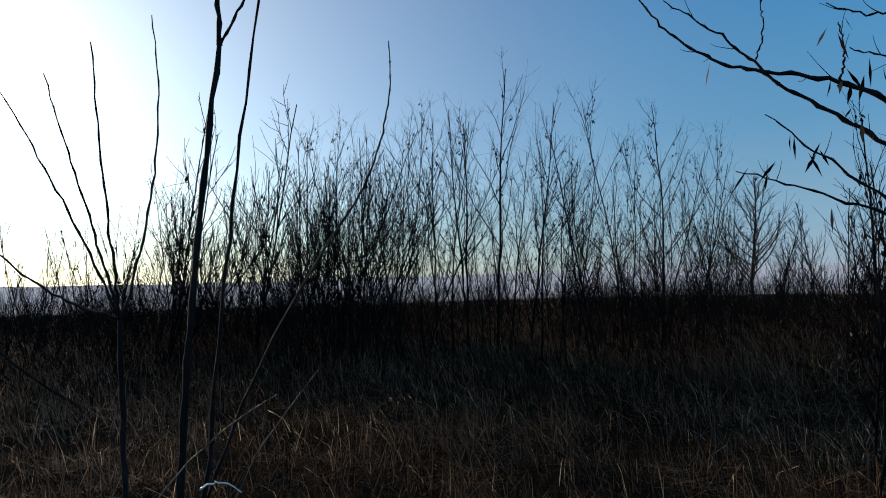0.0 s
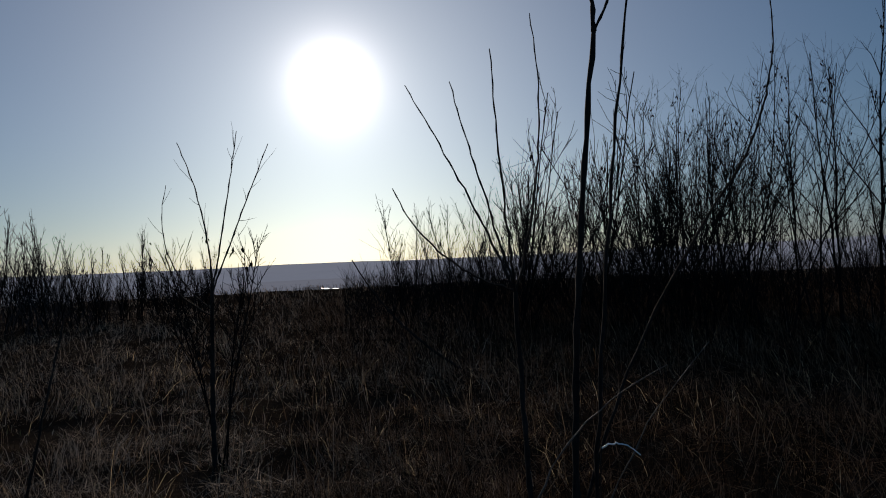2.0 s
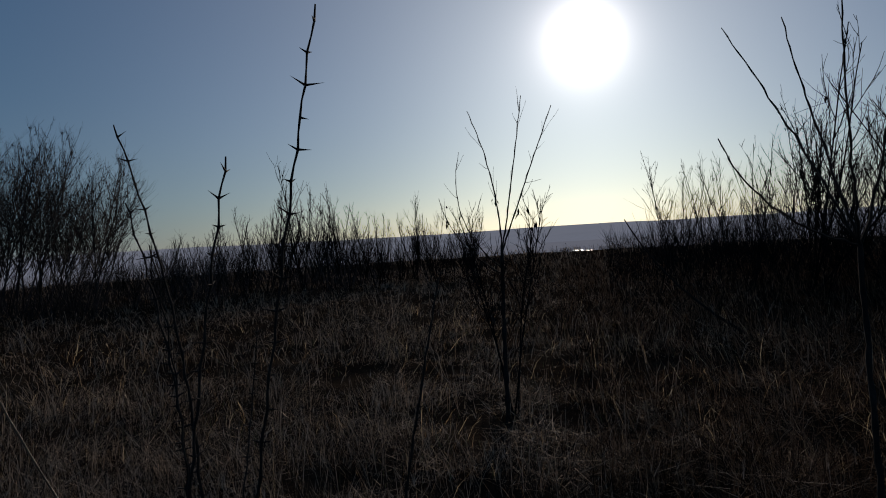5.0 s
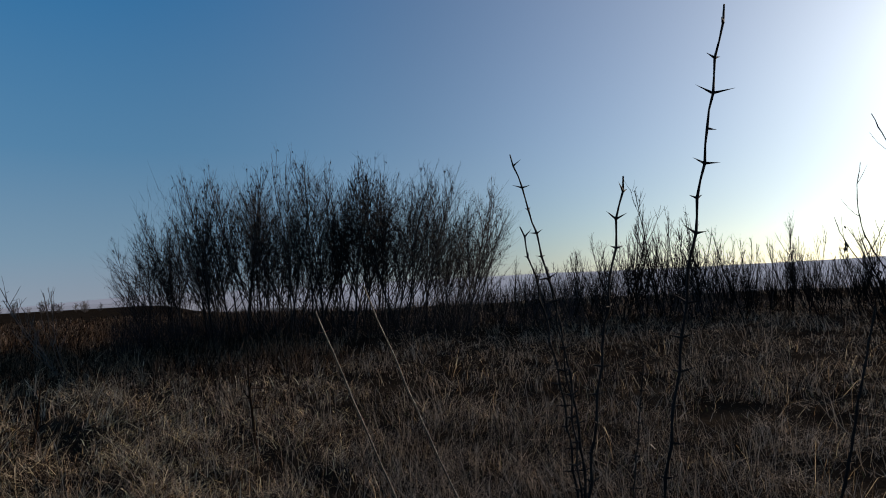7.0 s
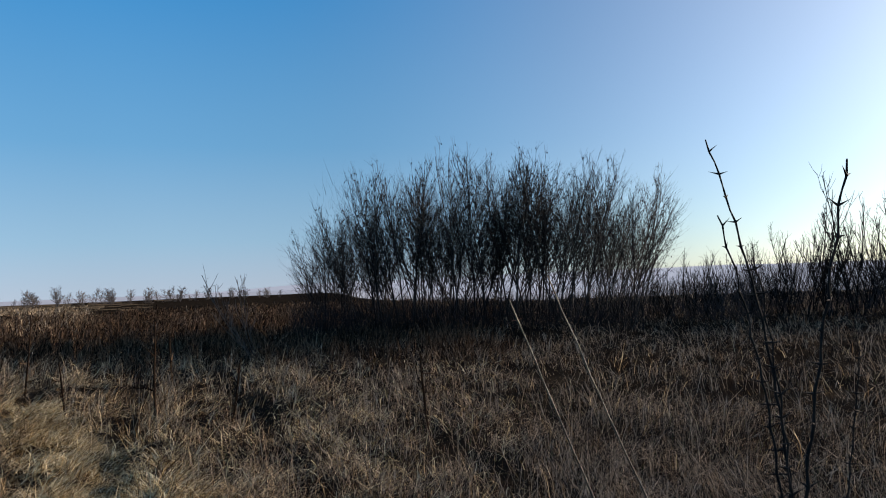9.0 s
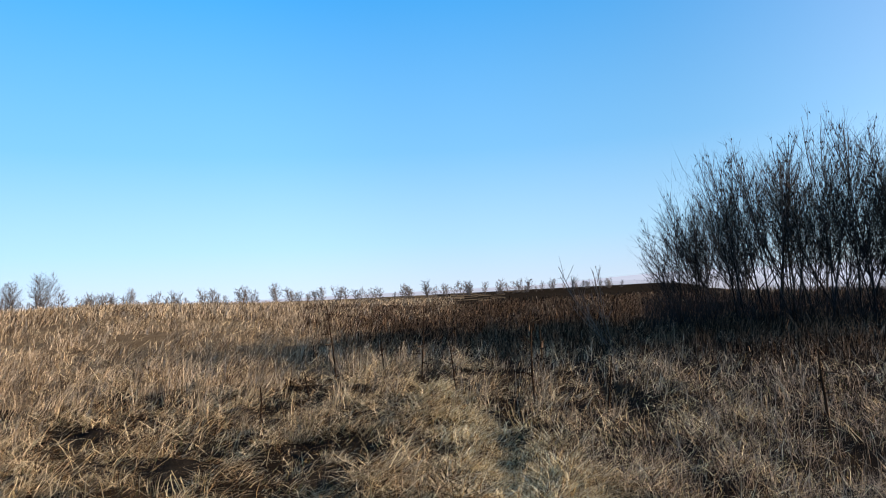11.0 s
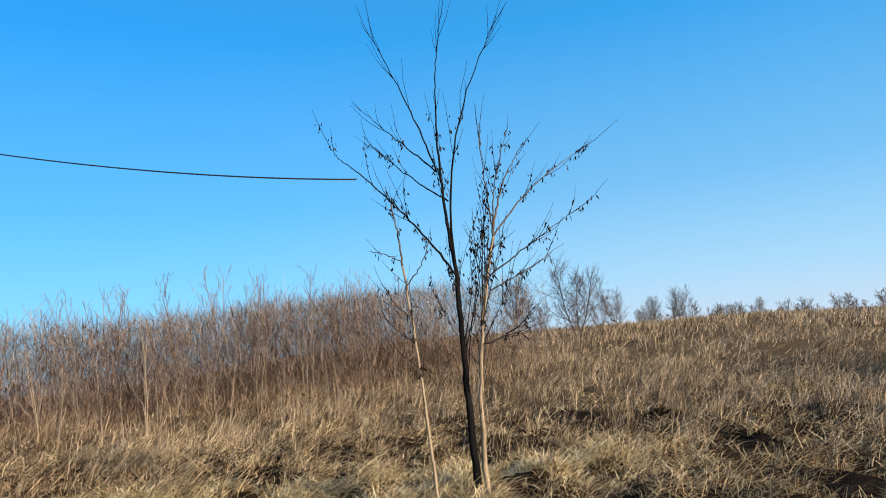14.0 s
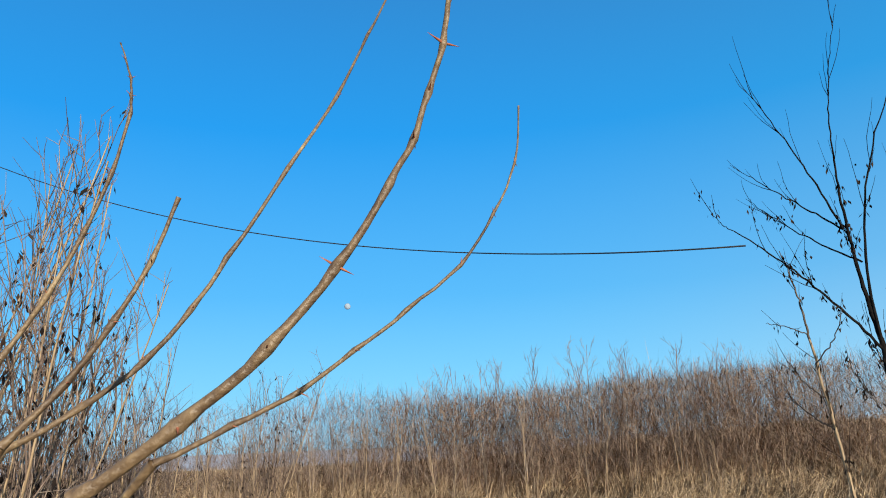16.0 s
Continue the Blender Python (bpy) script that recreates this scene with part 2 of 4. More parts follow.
M_POD = material("dry_seed_pod", [(0.006, 0.004, 0.003), (0.014, 0.009, 0.007), (0.035, 0.022, 0.015)], rough=0.7, scale=10, fine=60, bump=0, spec=0.1, island=0.4)
M_WHITE = material("peeled_bleached_wood", [(0.6, 0.56, 0.5), (0.75, 0.72, 0.66), (0.85, 0.83, 0.78)], rough=0.4, scale=20, fine=120, bump=0.1, spec=0.4)
M_CABLE = material("black_cable_sheath", [(0.015, 0.015, 0.017), (0.02, 0.02, 0.022), (0.028, 0.028, 0.03)], rough=0.5, scale=10, fine=50, bump=0)
M_WALL = material("white_render", [(0.62, 0.6, 0.57), (0.75, 0.73, 0.7), (0.82, 0.8, 0.78)], rough=0.8, scale=0.3, fine=3, bump=0)
M_ROOF = material("metal_roof", [(0.55, 0.57, 0.6), (0.65, 0.67, 0.7), (0.75, 0.77, 0.8)], rough=0.35, scale=0.3, fine=3, bump=0, spec=0.6)
M_MOON = material("moon_rock", [(0.16, 0.20, 0.25), (0.24, 0.29, 0.35), (0.32, 0.38, 0.45)], rough=1, scale=0.03, fine=0.2, bump=0, spec=0)


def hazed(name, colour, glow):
    """Far ground with bright winter haze put in as blue-grey colour and glow."""
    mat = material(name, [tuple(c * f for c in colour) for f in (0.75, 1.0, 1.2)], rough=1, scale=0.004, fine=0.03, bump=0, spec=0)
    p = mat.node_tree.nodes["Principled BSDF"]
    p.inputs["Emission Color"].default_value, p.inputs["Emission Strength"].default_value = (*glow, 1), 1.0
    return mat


# The haze over ridge and valley is colour plus emission, no lamp.
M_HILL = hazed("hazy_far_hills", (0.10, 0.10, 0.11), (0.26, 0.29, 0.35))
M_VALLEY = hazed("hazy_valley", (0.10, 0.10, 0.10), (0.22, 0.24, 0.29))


# ---- mesh helpers ----
def mesh_of(name, verts, faces, mats):
    """A mesh from arrays of vertices and of faces that all have as many corners."""
    verts, faces = np.asarray(verts, np.float32), np.asarray(faces, np.int32)
    me = bpy.data.meshes.new(name)
    k = faces.shape[1]
    me.vertices.add(len(verts))
    me.vertices.foreach_set("co", verts.ravel())
    me.loops.add(faces.size)
    me.loops.foreach_set("vertex_index", faces.ravel())
    me.polygons.add(len(faces))
    me.polygons.foreach_set("loop_start", np.arange(0, faces.size, k, dtype=np.int32))
    me.update(calc_edges=True)
    for m in mats if isinstance(mats, (list, tuple)) else [mats]:
        me.materials.append(m)
    return me


def part(name, me, parent=None, label=""):
    ob = new(name, me)
    ob.parent = parent
    return tagged(ob, label)


def tube(lines):
    """Verts and quads of tapered tubes; each line is (points, radii, sides)."""
    vs, fs, n0 = [], [], 0
    for pts, rad, k in lines:
        pts, rad = np.asarray(pts, float), np.asarray(rad, float)
        n = len(pts)
        tan = np.gradient(pts, axis=0)
        tan /= np.linalg.norm(tan, axis=1)[:, None] + 1e-9
        ref = np.array([1.0, 0.31, 0.17]) if abs(tan[:, 2]).mean() > 0.6 else np.array([0.05, 0.1, 1.0])
        a = np.cross(tan, ref)
        a /= np.linalg.norm(a, axis=1)[:, None] + 1e-9
        b = np.cross(tan, a)
        th = np.arange(k) * 2 * np.pi / k
        ring = pts[:, None] + rad[:, None, None] * (np.cos(th)[None, :, None] * a[:, None] + np.sin(th)[None, :, None] * b[:, None])
        vs.append(ring.reshape(-1, 3))
        i = np.arange(n - 1)[:, None] * k
        j = np.arange(k)[None]
        q = np.stack([i + j, i + (j + 1) % k, i + k + (j + 1) % k, i + k + j], -1).reshape(-1, 4)
        fs.append(q + n0)
        n0 += n * k
    return np.concatenate(vs), np.concatenate(fs)


def tube_mesh(name, lines, mat):
    v, f = tube(lines)
    return mesh_of(name, v, f, mat)


def sprout(rng, p, d, length, n, up=0.1, wiggle=0.1):
    """Points of a shoot that starts at p along d, bends upwards and wavers."""
    d = np.array(d, float)
    d /= np.linalg.norm(d)
    pts = [np.array(p, float)]
    for _ in range(n):
        d = d + rng.normal(0, wiggle, 3) + (0, 0, up)
        d /= np.linalg.norm(d)
        pts.append(pts[-1] + d * length / n)
    return np.array(pts)


def pod_mesh(name, rng, spots, size, mat, slim=1.0):
    """Hanging dry pods and curled leaflets: narrow folded leaves, two quads each."""
    vs, fs = [], []
    for s in spots:
        for _ in range(rng.integers(1, 4)):
            L, w = size * rng.uniform(0.5, 1.3), size * rng.uniform(0.12, 0.24) * slim
            a = rng.uniform(0, 6.28)
            down = np.array([rng.normal(0, 0.35), rng.normal(0, 0.35), -1.0])
            side = np.array([math.cos(a), math.sin(a), 0]) * w
            out = np.array([-math.sin(a), math.cos(a), 0]) * w * 0.6
            top = s + rng.normal(0, size * 0.35, 3)
            n = len(vs)
            vs += [top, top + down * L * 0.5 + side, top + down * L, top + down * L * 0.5 - side + out, top + down * L * 0.45 + out * 0.6]
            fs += [(n, n + 1, n + 2, n + 4), (n, n + 4, n + 2, n + 3)]
    return mesh_of(name, vs, fs, mat)


def grow_sapling(seed, height, stems=1, spread=0.12, branches=16, reach=0.42, twigs=4, pods=40, thick=0.011, angle=42, low=0.22, fine=0.0026, rounded=False):
    """Lines of stems, limbs and twigs of a bare young tree, and the spots where pods hang."""
    rng = np.random.default_rng(seed)
    stem_lines, limb_lines, spots = [], [], []
    for s in range(stems):
        h = height * (1 if s == 0 else rng.uniform(0.65, 0.98))
        a0 = rng.uniform(0, 6.28)
        lean = spread * rng.uniform(0.3, 1.6) if stems > 1 else spread * 0.6
        trunk = sprout(rng, (rng.normal(0, 0.03), rng.normal(0, 0.03), -0.06), (math.cos(a0) * lean, math.sin(a0) * lean, 1), h, 10, 0.03, 0.045)
        f = np.linspace(0, 1, 11)
        r = h * thick * (1 - 0.86 * f) / (1 + 0.25 * (stems - 1)) + fine
        stem_lines.append((trunk, r, 5 if height > 3.1 else 6))
        nb = int(branches / stems ** 0.6)
        for k in range(nb):
            fk = low + (0.97 - low) * (k + rng.uniform(0, 1)) / nb
            i = min(int(fk * 10), 9)
            p = trunk[i] + (trunk[i + 1] - trunk[i]) * (fk * 10 - i)
            az = k * 2.4 + rng.uniform(-0.5, 0.5) + a0
            tilt = radians(angle * rng.uniform(0.65, 1.25) * (1 - 0.35 * fk))
            d = np.array([math.cos(az) * math.sin(tilt), math.sin(az) * math.sin(tilt), math.cos(tilt)])
            L = h * (reach * (1 - fk) + 0.11) * rng.uniform(0.6, 1.25)
            if rounded:
                L = h * reach * (0.25 + 0.75 * math.sin(math.pi * min(1.0, fk * 0.75 + 0.2))) * rng.uniform(0.6, 1.1)
            limb = sprout(rng, p, d, L, 5, 0.11, 0.2 if rounded else 0.10)
            rb = min(r[i] * 0.6, fine + 0.011 * L)
            limb_lines.append((limb, rb * np.linspace(1, 0.3, 6) + fine * 0.4, 3))
            for q in range(int(twigs * (0.5 + L))):
                fq = rng.uniform(0.2, 0.95)
                j = min(int(fq * 5), 4)
                tp = limb[j] + (limb[j + 1] - limb[j]) * (fq * 5 - j)
                td = (limb[j + 1] - limb[j]) / L * 5 + rng.normal(0, 0.8 if rounded else 0.5, 3)
                tw = sprout(rng, tp, td, L * rng.uniform(0.18, 0.5), 2, 0.14, 0.12)
                limb_lines.append((tw, np.linspace(1, 0.5, 3) * fine, 3))
                if fq < 0.8 and rng.uniform() < 0.5:
                    spots.append(tw[1])
            if fk < 0.8:
                spots += [limb[2], limb[3], limb[4]]
    rng.shuffle(spots)
    return stem_lines, limb_lines, spots[:pods], rng


def sapling(name, seed, label, category="tree", group="", bark=None, twig=None, pod=None, pod_size=0.07, **kw):
    stem_lines, limb_lines, spots, rng = grow_sapling(seed, **kw)
    thing = tagged(new(name), label, category, group)
    for line in stem_lines:
        part("trunk" if len(stem_lines) == 1 else "stem", tube_mesh("stem", [line], bark or M_BARK), thing)
    tagged(part("crown", tube_mesh("crown", limb_lines, twig or M_TWIG), thing), kind="stuff")
    if spots:
        part("pod_cluster", pod_mesh("pod_cluster", rng, spots, pod_size, pod or M_POD), thing, "clusters of dry brown pods")["kind"] = "stuff"
    return thing


def polar(az, dist):
    return -math.sin(radians(az)) * dist, math.cos(radians(az)) * dist


def smooth(a, b, x):
    t = np.clip((x - a) / (b - a), 0, 1)
    return t * t * (3 - 2 * t)


def lump(x, y, s, seed):
    """Cheap smooth bumps: a few crossed waves."""
    v = 0
    for i in range(4):
        a = seed * 1.7 + i * 2.1
        v = v + np.sin((x * math.cos(a) + y * math.sin(a)) / s * (1 + 0.37 * i) + a * 3)
    return v / 4


def heaps(x, y):
    """Tussocks and hollows of the field."""
    return lump(x, y, 0.24, 3) + 0.7 * lump(x, y, 0.75, 5) + 0.4 * lump(x, y, 2.1, 6)


def terrain(x, y):
    x, y = np.asarray(x, float), np.asarray(y, float)
    r = np.hypot(x, y)
    az = np.degrees(np.arctan2(-x, y)) % 360
    az = np.where(az > 300, az - 360, az)
    fall = smooth(101, 85, az) + smooth(165, 200, az)
    z = (0.035 + 0.09 * smooth(85, 115, az)) * heaps(x, y) * smooth(1.0, 3.0, r) * smooth(40, 18, r) + 1.5 * smooth(11, 48, r) * smooth(118, 145, az) * smooth(196, 170, az) + 0.10 * lump(x, y, 2.6, 2) * smooth(1, 6, r) + 0.10 * lump(x, y, 14, 3) * smooth(10, 30, r)
    z = z + 0.17 * np.exp(-((x + 1.56) ** 2 + (y + 6.34) ** 2) / 6.5)
    z = z - fall * (46 * smooth(42, 520, r)) - (1 - fall) * 1.2 * smooth(60, 400, r)
    return z


def ground_z(x, y):
    return float(terrain(x, y))


# ---- ground, valley and hills ----
def build_ground():
    rs = np.concatenate([[0.02], np.arange(0.4, 13, 0.17), 13 * 1.075 ** np.arange(0, 82)])
    rs = rs[rs < 4700]
    na = 320
    th = np.arange(na) * 2 * np.pi / na
    R, A = np.meshgrid(rs, th, indexing="ij")
    x, y = -np.sin(A) * R, np.cos(A) * R
    v = np.stack([x, y, terrain(x, y)], -1).reshape(-1, 3)
    i = np.arange(len(rs) - 1)[:, None] * na
    j = np.arange(na)[None]
    f = np.stack([i + j, i + na + j, i + na + (j + 1) % na, i + (j + 1) % na], -1).reshape(-1, 4)
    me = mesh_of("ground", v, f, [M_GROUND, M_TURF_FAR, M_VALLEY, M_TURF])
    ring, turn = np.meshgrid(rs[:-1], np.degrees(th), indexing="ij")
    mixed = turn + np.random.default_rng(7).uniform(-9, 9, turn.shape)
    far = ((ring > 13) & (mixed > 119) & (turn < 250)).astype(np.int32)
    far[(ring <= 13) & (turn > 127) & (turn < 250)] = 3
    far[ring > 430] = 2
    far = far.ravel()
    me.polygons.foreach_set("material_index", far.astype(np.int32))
    me.polygons.foreach_set("use_smooth", np.ones(len(f), bool))
    tagged(new("ground", me), "brown winter turf with shade and valley haze in its colours", "ground", kind="structure")


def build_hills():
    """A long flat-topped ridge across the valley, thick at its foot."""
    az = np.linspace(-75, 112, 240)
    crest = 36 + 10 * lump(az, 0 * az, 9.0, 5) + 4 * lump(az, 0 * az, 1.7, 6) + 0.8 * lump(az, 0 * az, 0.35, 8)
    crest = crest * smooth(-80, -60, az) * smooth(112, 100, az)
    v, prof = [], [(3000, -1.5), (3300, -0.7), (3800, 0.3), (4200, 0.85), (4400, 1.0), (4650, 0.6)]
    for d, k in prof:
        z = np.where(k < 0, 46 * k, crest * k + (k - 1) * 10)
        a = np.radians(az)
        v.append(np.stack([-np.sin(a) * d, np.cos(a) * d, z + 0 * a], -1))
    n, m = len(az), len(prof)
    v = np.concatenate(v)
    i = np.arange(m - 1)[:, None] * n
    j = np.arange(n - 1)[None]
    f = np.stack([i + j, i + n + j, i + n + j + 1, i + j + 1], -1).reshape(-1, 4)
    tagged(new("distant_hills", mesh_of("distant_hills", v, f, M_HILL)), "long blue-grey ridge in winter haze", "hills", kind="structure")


def house(az, dist, w, d, h, group):
    x, y = polar(az, dist)
    z = ground_z(x, y)
    thing = tagged(new("far_house"), "small pale house with a bright roof in the valley", "house", group)
    thing.matrix_basis = pose(x, y, z - 1, 0, 0, az + 25)
    v = [(-w, -d, 0), (w, -d, 0), (w, d, 0), (-w, d, 0), (-w, -d, h), (w, -d, h), (w, d, h), (-w, d, h)]
    part("wall", mesh_of("wall", v, [(0, 1, 5, 4), (1, 2, 6, 5), (2, 3, 7, 6), (3, 0, 4, 7)], M_WALL), thing)
    e = 0.6
    v = [(-w - e, -d - e, h), (w + e, -d - e, h), (w + e, d + e, h), (-w - e, d + e, h), (-w - e, 0, h * 1.5), (w + e, 0, h * 1.5)]
    part("roof", mesh_of("roof", v, [(0, 1, 5, 4), (2, 3, 4, 5), (0, 4, 3, 3), (1, 2, 5, 5)][:2], M_ROOF), thing)


build_ground()
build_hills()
for a, dd, w in ((42.55, 1400, 7), (42.1, 1420, 5), (38.0, 1500, 6), (37.7, 1480, 8), (36.9, 1430, 7), (36.6, 1400, 10), (36.2, 1390, 7), (35.9, 1380, 6), (35.4, 1420, 5), (34.2, 1450, 5)):
    house(a, dd, w, w * 0.6, 4.5, "houses in the valley")


# ---- saplings, thickets and trees ----
def scatter(proto, spots, seed, size=(0.8, 1.15), fan=0.0):
    """Copies of the given trees at (x, y, height factor)."""
    rng = np.random.default_rng(seed)
    cx, cy = sum(p[0] for p in spots) / len(spots), sum(p[1] for p in spots) / len(spots)
    for i, (x, y, f) in enumerate(spots):
        s = f * rng.uniform(*size)
        out = np.clip(np.array((x - cx, y - cy)) / 5, -1.2, 1.2) * fan
        m = pose(x, y, ground_z(x, y) - 0.05, rng.normal(0, 4.5) - out[1], rng.normal(0, 4.5) + out[0]) @ pose(0, 0, 0, 0, 0, rng.uniform(0, 360)) @ Matrix.Diagonal((s * rng.uniform(0.85, 1.1), s * rng.uniform(0.85, 1.1), s, 1))
        copy_thing(proto[i % len(proto)], m)


def place(proto, spots):
    """Stand the first trees themselves; the other spots take copies."""
    rng = np.random.default_rng(len(spots))
    for ob, (x, y, f) in zip(proto, spots):
        ob.matrix_basis = pose(x, y, ground_z(x, y) - 0.03, 0, 0, rng.uniform(0, 360)) @ Matrix.Diagonal((f, f, f, 1))


def belt(proto, n, seed, az0, az1, d0, d1, height, size=(0.75, 1.15), clump=0.0, fan=0.0):
    """n trees between two bearings; height(az) is the factor on the tree's own size."""
    rng = np.random.default_rng(seed)
    spots = []
    for i in range(n):
        az = az0 + (az1 - az0) * (i + rng.uniform(0, 1)) / n
        d = rng.uniform(d0, d1)
        x, y = polar(az + clump * rng.normal(), d)
        spots.append((x, y, height(az)))
    rng.shuffle(spots)
    spots = [tuple(s) for s in spots]
    place(proto, spots[: len(proto)])
    scatter(proto, spots[len(proto):], seed + 1, size, fan)


# Near-black bark gives these trees their look against the sun.
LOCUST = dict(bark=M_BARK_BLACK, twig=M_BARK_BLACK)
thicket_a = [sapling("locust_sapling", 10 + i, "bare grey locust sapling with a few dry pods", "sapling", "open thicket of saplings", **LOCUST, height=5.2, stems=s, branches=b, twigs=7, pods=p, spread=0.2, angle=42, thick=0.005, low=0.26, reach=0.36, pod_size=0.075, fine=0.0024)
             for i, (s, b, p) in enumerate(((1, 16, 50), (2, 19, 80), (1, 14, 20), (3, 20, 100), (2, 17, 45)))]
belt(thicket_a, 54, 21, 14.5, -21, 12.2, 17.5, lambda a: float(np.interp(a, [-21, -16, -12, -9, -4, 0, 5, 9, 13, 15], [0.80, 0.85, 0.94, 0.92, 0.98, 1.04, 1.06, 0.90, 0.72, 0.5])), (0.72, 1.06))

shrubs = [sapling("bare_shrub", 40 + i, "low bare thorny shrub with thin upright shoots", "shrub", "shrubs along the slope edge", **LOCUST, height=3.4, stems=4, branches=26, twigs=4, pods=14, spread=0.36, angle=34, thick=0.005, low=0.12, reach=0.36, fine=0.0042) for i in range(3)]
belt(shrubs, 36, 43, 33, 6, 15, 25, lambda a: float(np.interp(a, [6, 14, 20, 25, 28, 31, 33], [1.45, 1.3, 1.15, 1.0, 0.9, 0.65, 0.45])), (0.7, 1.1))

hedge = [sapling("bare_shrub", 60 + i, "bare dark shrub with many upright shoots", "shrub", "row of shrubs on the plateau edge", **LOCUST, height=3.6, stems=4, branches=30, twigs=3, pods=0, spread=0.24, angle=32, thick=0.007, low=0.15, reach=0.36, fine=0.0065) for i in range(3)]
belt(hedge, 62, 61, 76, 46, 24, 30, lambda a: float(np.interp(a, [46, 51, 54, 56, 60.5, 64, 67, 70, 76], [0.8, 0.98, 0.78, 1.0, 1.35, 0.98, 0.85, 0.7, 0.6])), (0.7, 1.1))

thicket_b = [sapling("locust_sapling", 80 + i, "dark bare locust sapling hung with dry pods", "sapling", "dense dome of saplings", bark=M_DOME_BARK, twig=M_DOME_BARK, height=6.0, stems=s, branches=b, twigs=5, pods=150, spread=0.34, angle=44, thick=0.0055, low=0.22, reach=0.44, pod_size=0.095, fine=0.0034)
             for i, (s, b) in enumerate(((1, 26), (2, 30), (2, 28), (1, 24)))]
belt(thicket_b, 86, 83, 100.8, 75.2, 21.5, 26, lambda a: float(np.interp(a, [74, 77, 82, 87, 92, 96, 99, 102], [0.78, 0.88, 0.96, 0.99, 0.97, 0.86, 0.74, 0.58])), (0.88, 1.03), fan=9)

RED = dict(bark=M_TWIG_RED, twig=M_TWIG_RED)
thicket_w = [sapling("young_poplar", 110 + i, "bare reddish young tree in a dense stand", "sapling", "reddish stand of young trees", **RED, height=4.6, stems=3, branches=27, twigs=4, pods=0, spread=0.2, angle=50, thick=0.0045, low=0.25, reach=0.30, fine=0.0052) for i in range(4)]
belt(thicket_w, 104, 111, 226, 157, 21.5, 31, lambda a: float(np.interp(a, [157, 165, 174, 180, 186, 190, 195, 203, 210, 226], [0.48, 0.62, 0.86, 1.0, 1.0, 0.96, 0.88, 0.72, 0.6, 0.55])), (0.75, 1.08))

pale = [sapling("young_birch", 130 + i, "thin bare sapling with pale tan stem", "sapling", "pale saplings in front of the stand", bark=M_BARK_PALE, twig=M_TWIG_RED, height=3.2, stems=2, branches=18, twigs=3, pods=0, spread=0.12, angle=28, thick=0.005, reach=0.24, fine=0.0034) for i in range(2)]
belt(pale, 34, 131, 216, 172, 14, 21.5, lambda a: float(np.interp(a, [172, 185, 195, 203, 216], [0.6, 0.8, 0.9, 1.05, 1.0])), (0.55, 1.08))

broad = [sapling("bare_tree", 150 + i, "bare bushy field tree on the skyline", "tree", "row of trees on the skyline", height=5.0, stems=2, branches=26, twigs=3, pods=0, spread=0.4, angle=78, thick=0.012, low=0.06, reach=0.52, fine=0.036, rounded=True, bark=M_BARK, twig=M_TWIG) for i in range(3)]
belt(broad, 104, 151, 152, 104, 190, 260, lambda a: float(np.interp(a, [104, 112, 117, 125, 136, 142, 152], [0.7, 0.85, 1.0, 1.05, 1.05, 0.95, 1.05])), (0.55, 1.1), clump=0.5)
near_broad = [sapling("bare_tree", 160 + i, "bare grey tree with a full twiggy crown", "tree", "trees beyond the field", height=6.0, stems=3, branches=70, twigs=8, pods=0, spread=0.42, angle=60, thick=0.008, low=0.10, reach=0.42, fine=0.008, rounded=True) for i in range(2)]
place(near_broad, [(*polar(156.8, 36), 0.72), (*polar(148.7, 118), 1.0)])
scatter(near_broad, [(*polar(159.6, 40), 0.55), (*polar(153.4, 52), 0.5), (*polar(155.0, 44), 0.42), (*polar(150.6, 110), 0.7), (*polar(145.4, 120), 0.55), (*polar(143.2, 125), 0.55), (*polar(151.8, 95), 0.62), (*polar(162, 38), 0.6)], 161, (0.95, 1.05))
lone = sapling("young_tree", 170, "bare conical young tree at the clearing", "tree", bark=M_BARK_DARK, twig=M_BARK_DARK, height=5.0, stems=1, branches=40, twigs=6, pods=0, spread=0.03, angle=62, thick=0.01, low=0.25, reach=0.42, fine=0.007)
place([lone], [(*polar(-23.5, 25), 0.95)])
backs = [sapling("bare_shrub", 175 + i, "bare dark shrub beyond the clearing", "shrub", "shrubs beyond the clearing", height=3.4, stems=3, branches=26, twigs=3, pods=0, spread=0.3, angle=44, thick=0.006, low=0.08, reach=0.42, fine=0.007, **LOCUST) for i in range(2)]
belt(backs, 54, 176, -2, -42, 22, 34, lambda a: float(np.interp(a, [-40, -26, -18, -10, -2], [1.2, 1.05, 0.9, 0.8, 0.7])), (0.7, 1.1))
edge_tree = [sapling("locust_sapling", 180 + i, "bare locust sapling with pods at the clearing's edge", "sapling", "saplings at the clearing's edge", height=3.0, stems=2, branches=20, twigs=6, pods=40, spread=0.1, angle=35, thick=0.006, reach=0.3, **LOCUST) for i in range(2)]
place(edge_tree, [(2.55, 4.75, 0.8), (2.85, 5.3, 0.9)])
little = sapling("bare_shrub", 185, "small bare shrub leaning in the grass", "shrub", height=2.2, stems=5, branches=16, twigs=3, pods=0, spread=0.7, angle=35, thick=0.005, reach=0.3, fine=0.005)
place([little], [(*polar(105.7, 17), 1.1)])
willow = [sapling("pale_shrub", 190 + i, "many-stemmed bare shrub with pale tan stems", "shrub", "pale shrubs beside the path", bark=M_BARK_PALE, twig=M_TWIG_RED, height=3.4, stems=7, branches=60, twigs=5, pods=200, spread=0.32, angle=30, thick=0.0058, low=0.1, reach=0.32, fine=0.0024, pod_size=0.05) for i in range(2)]
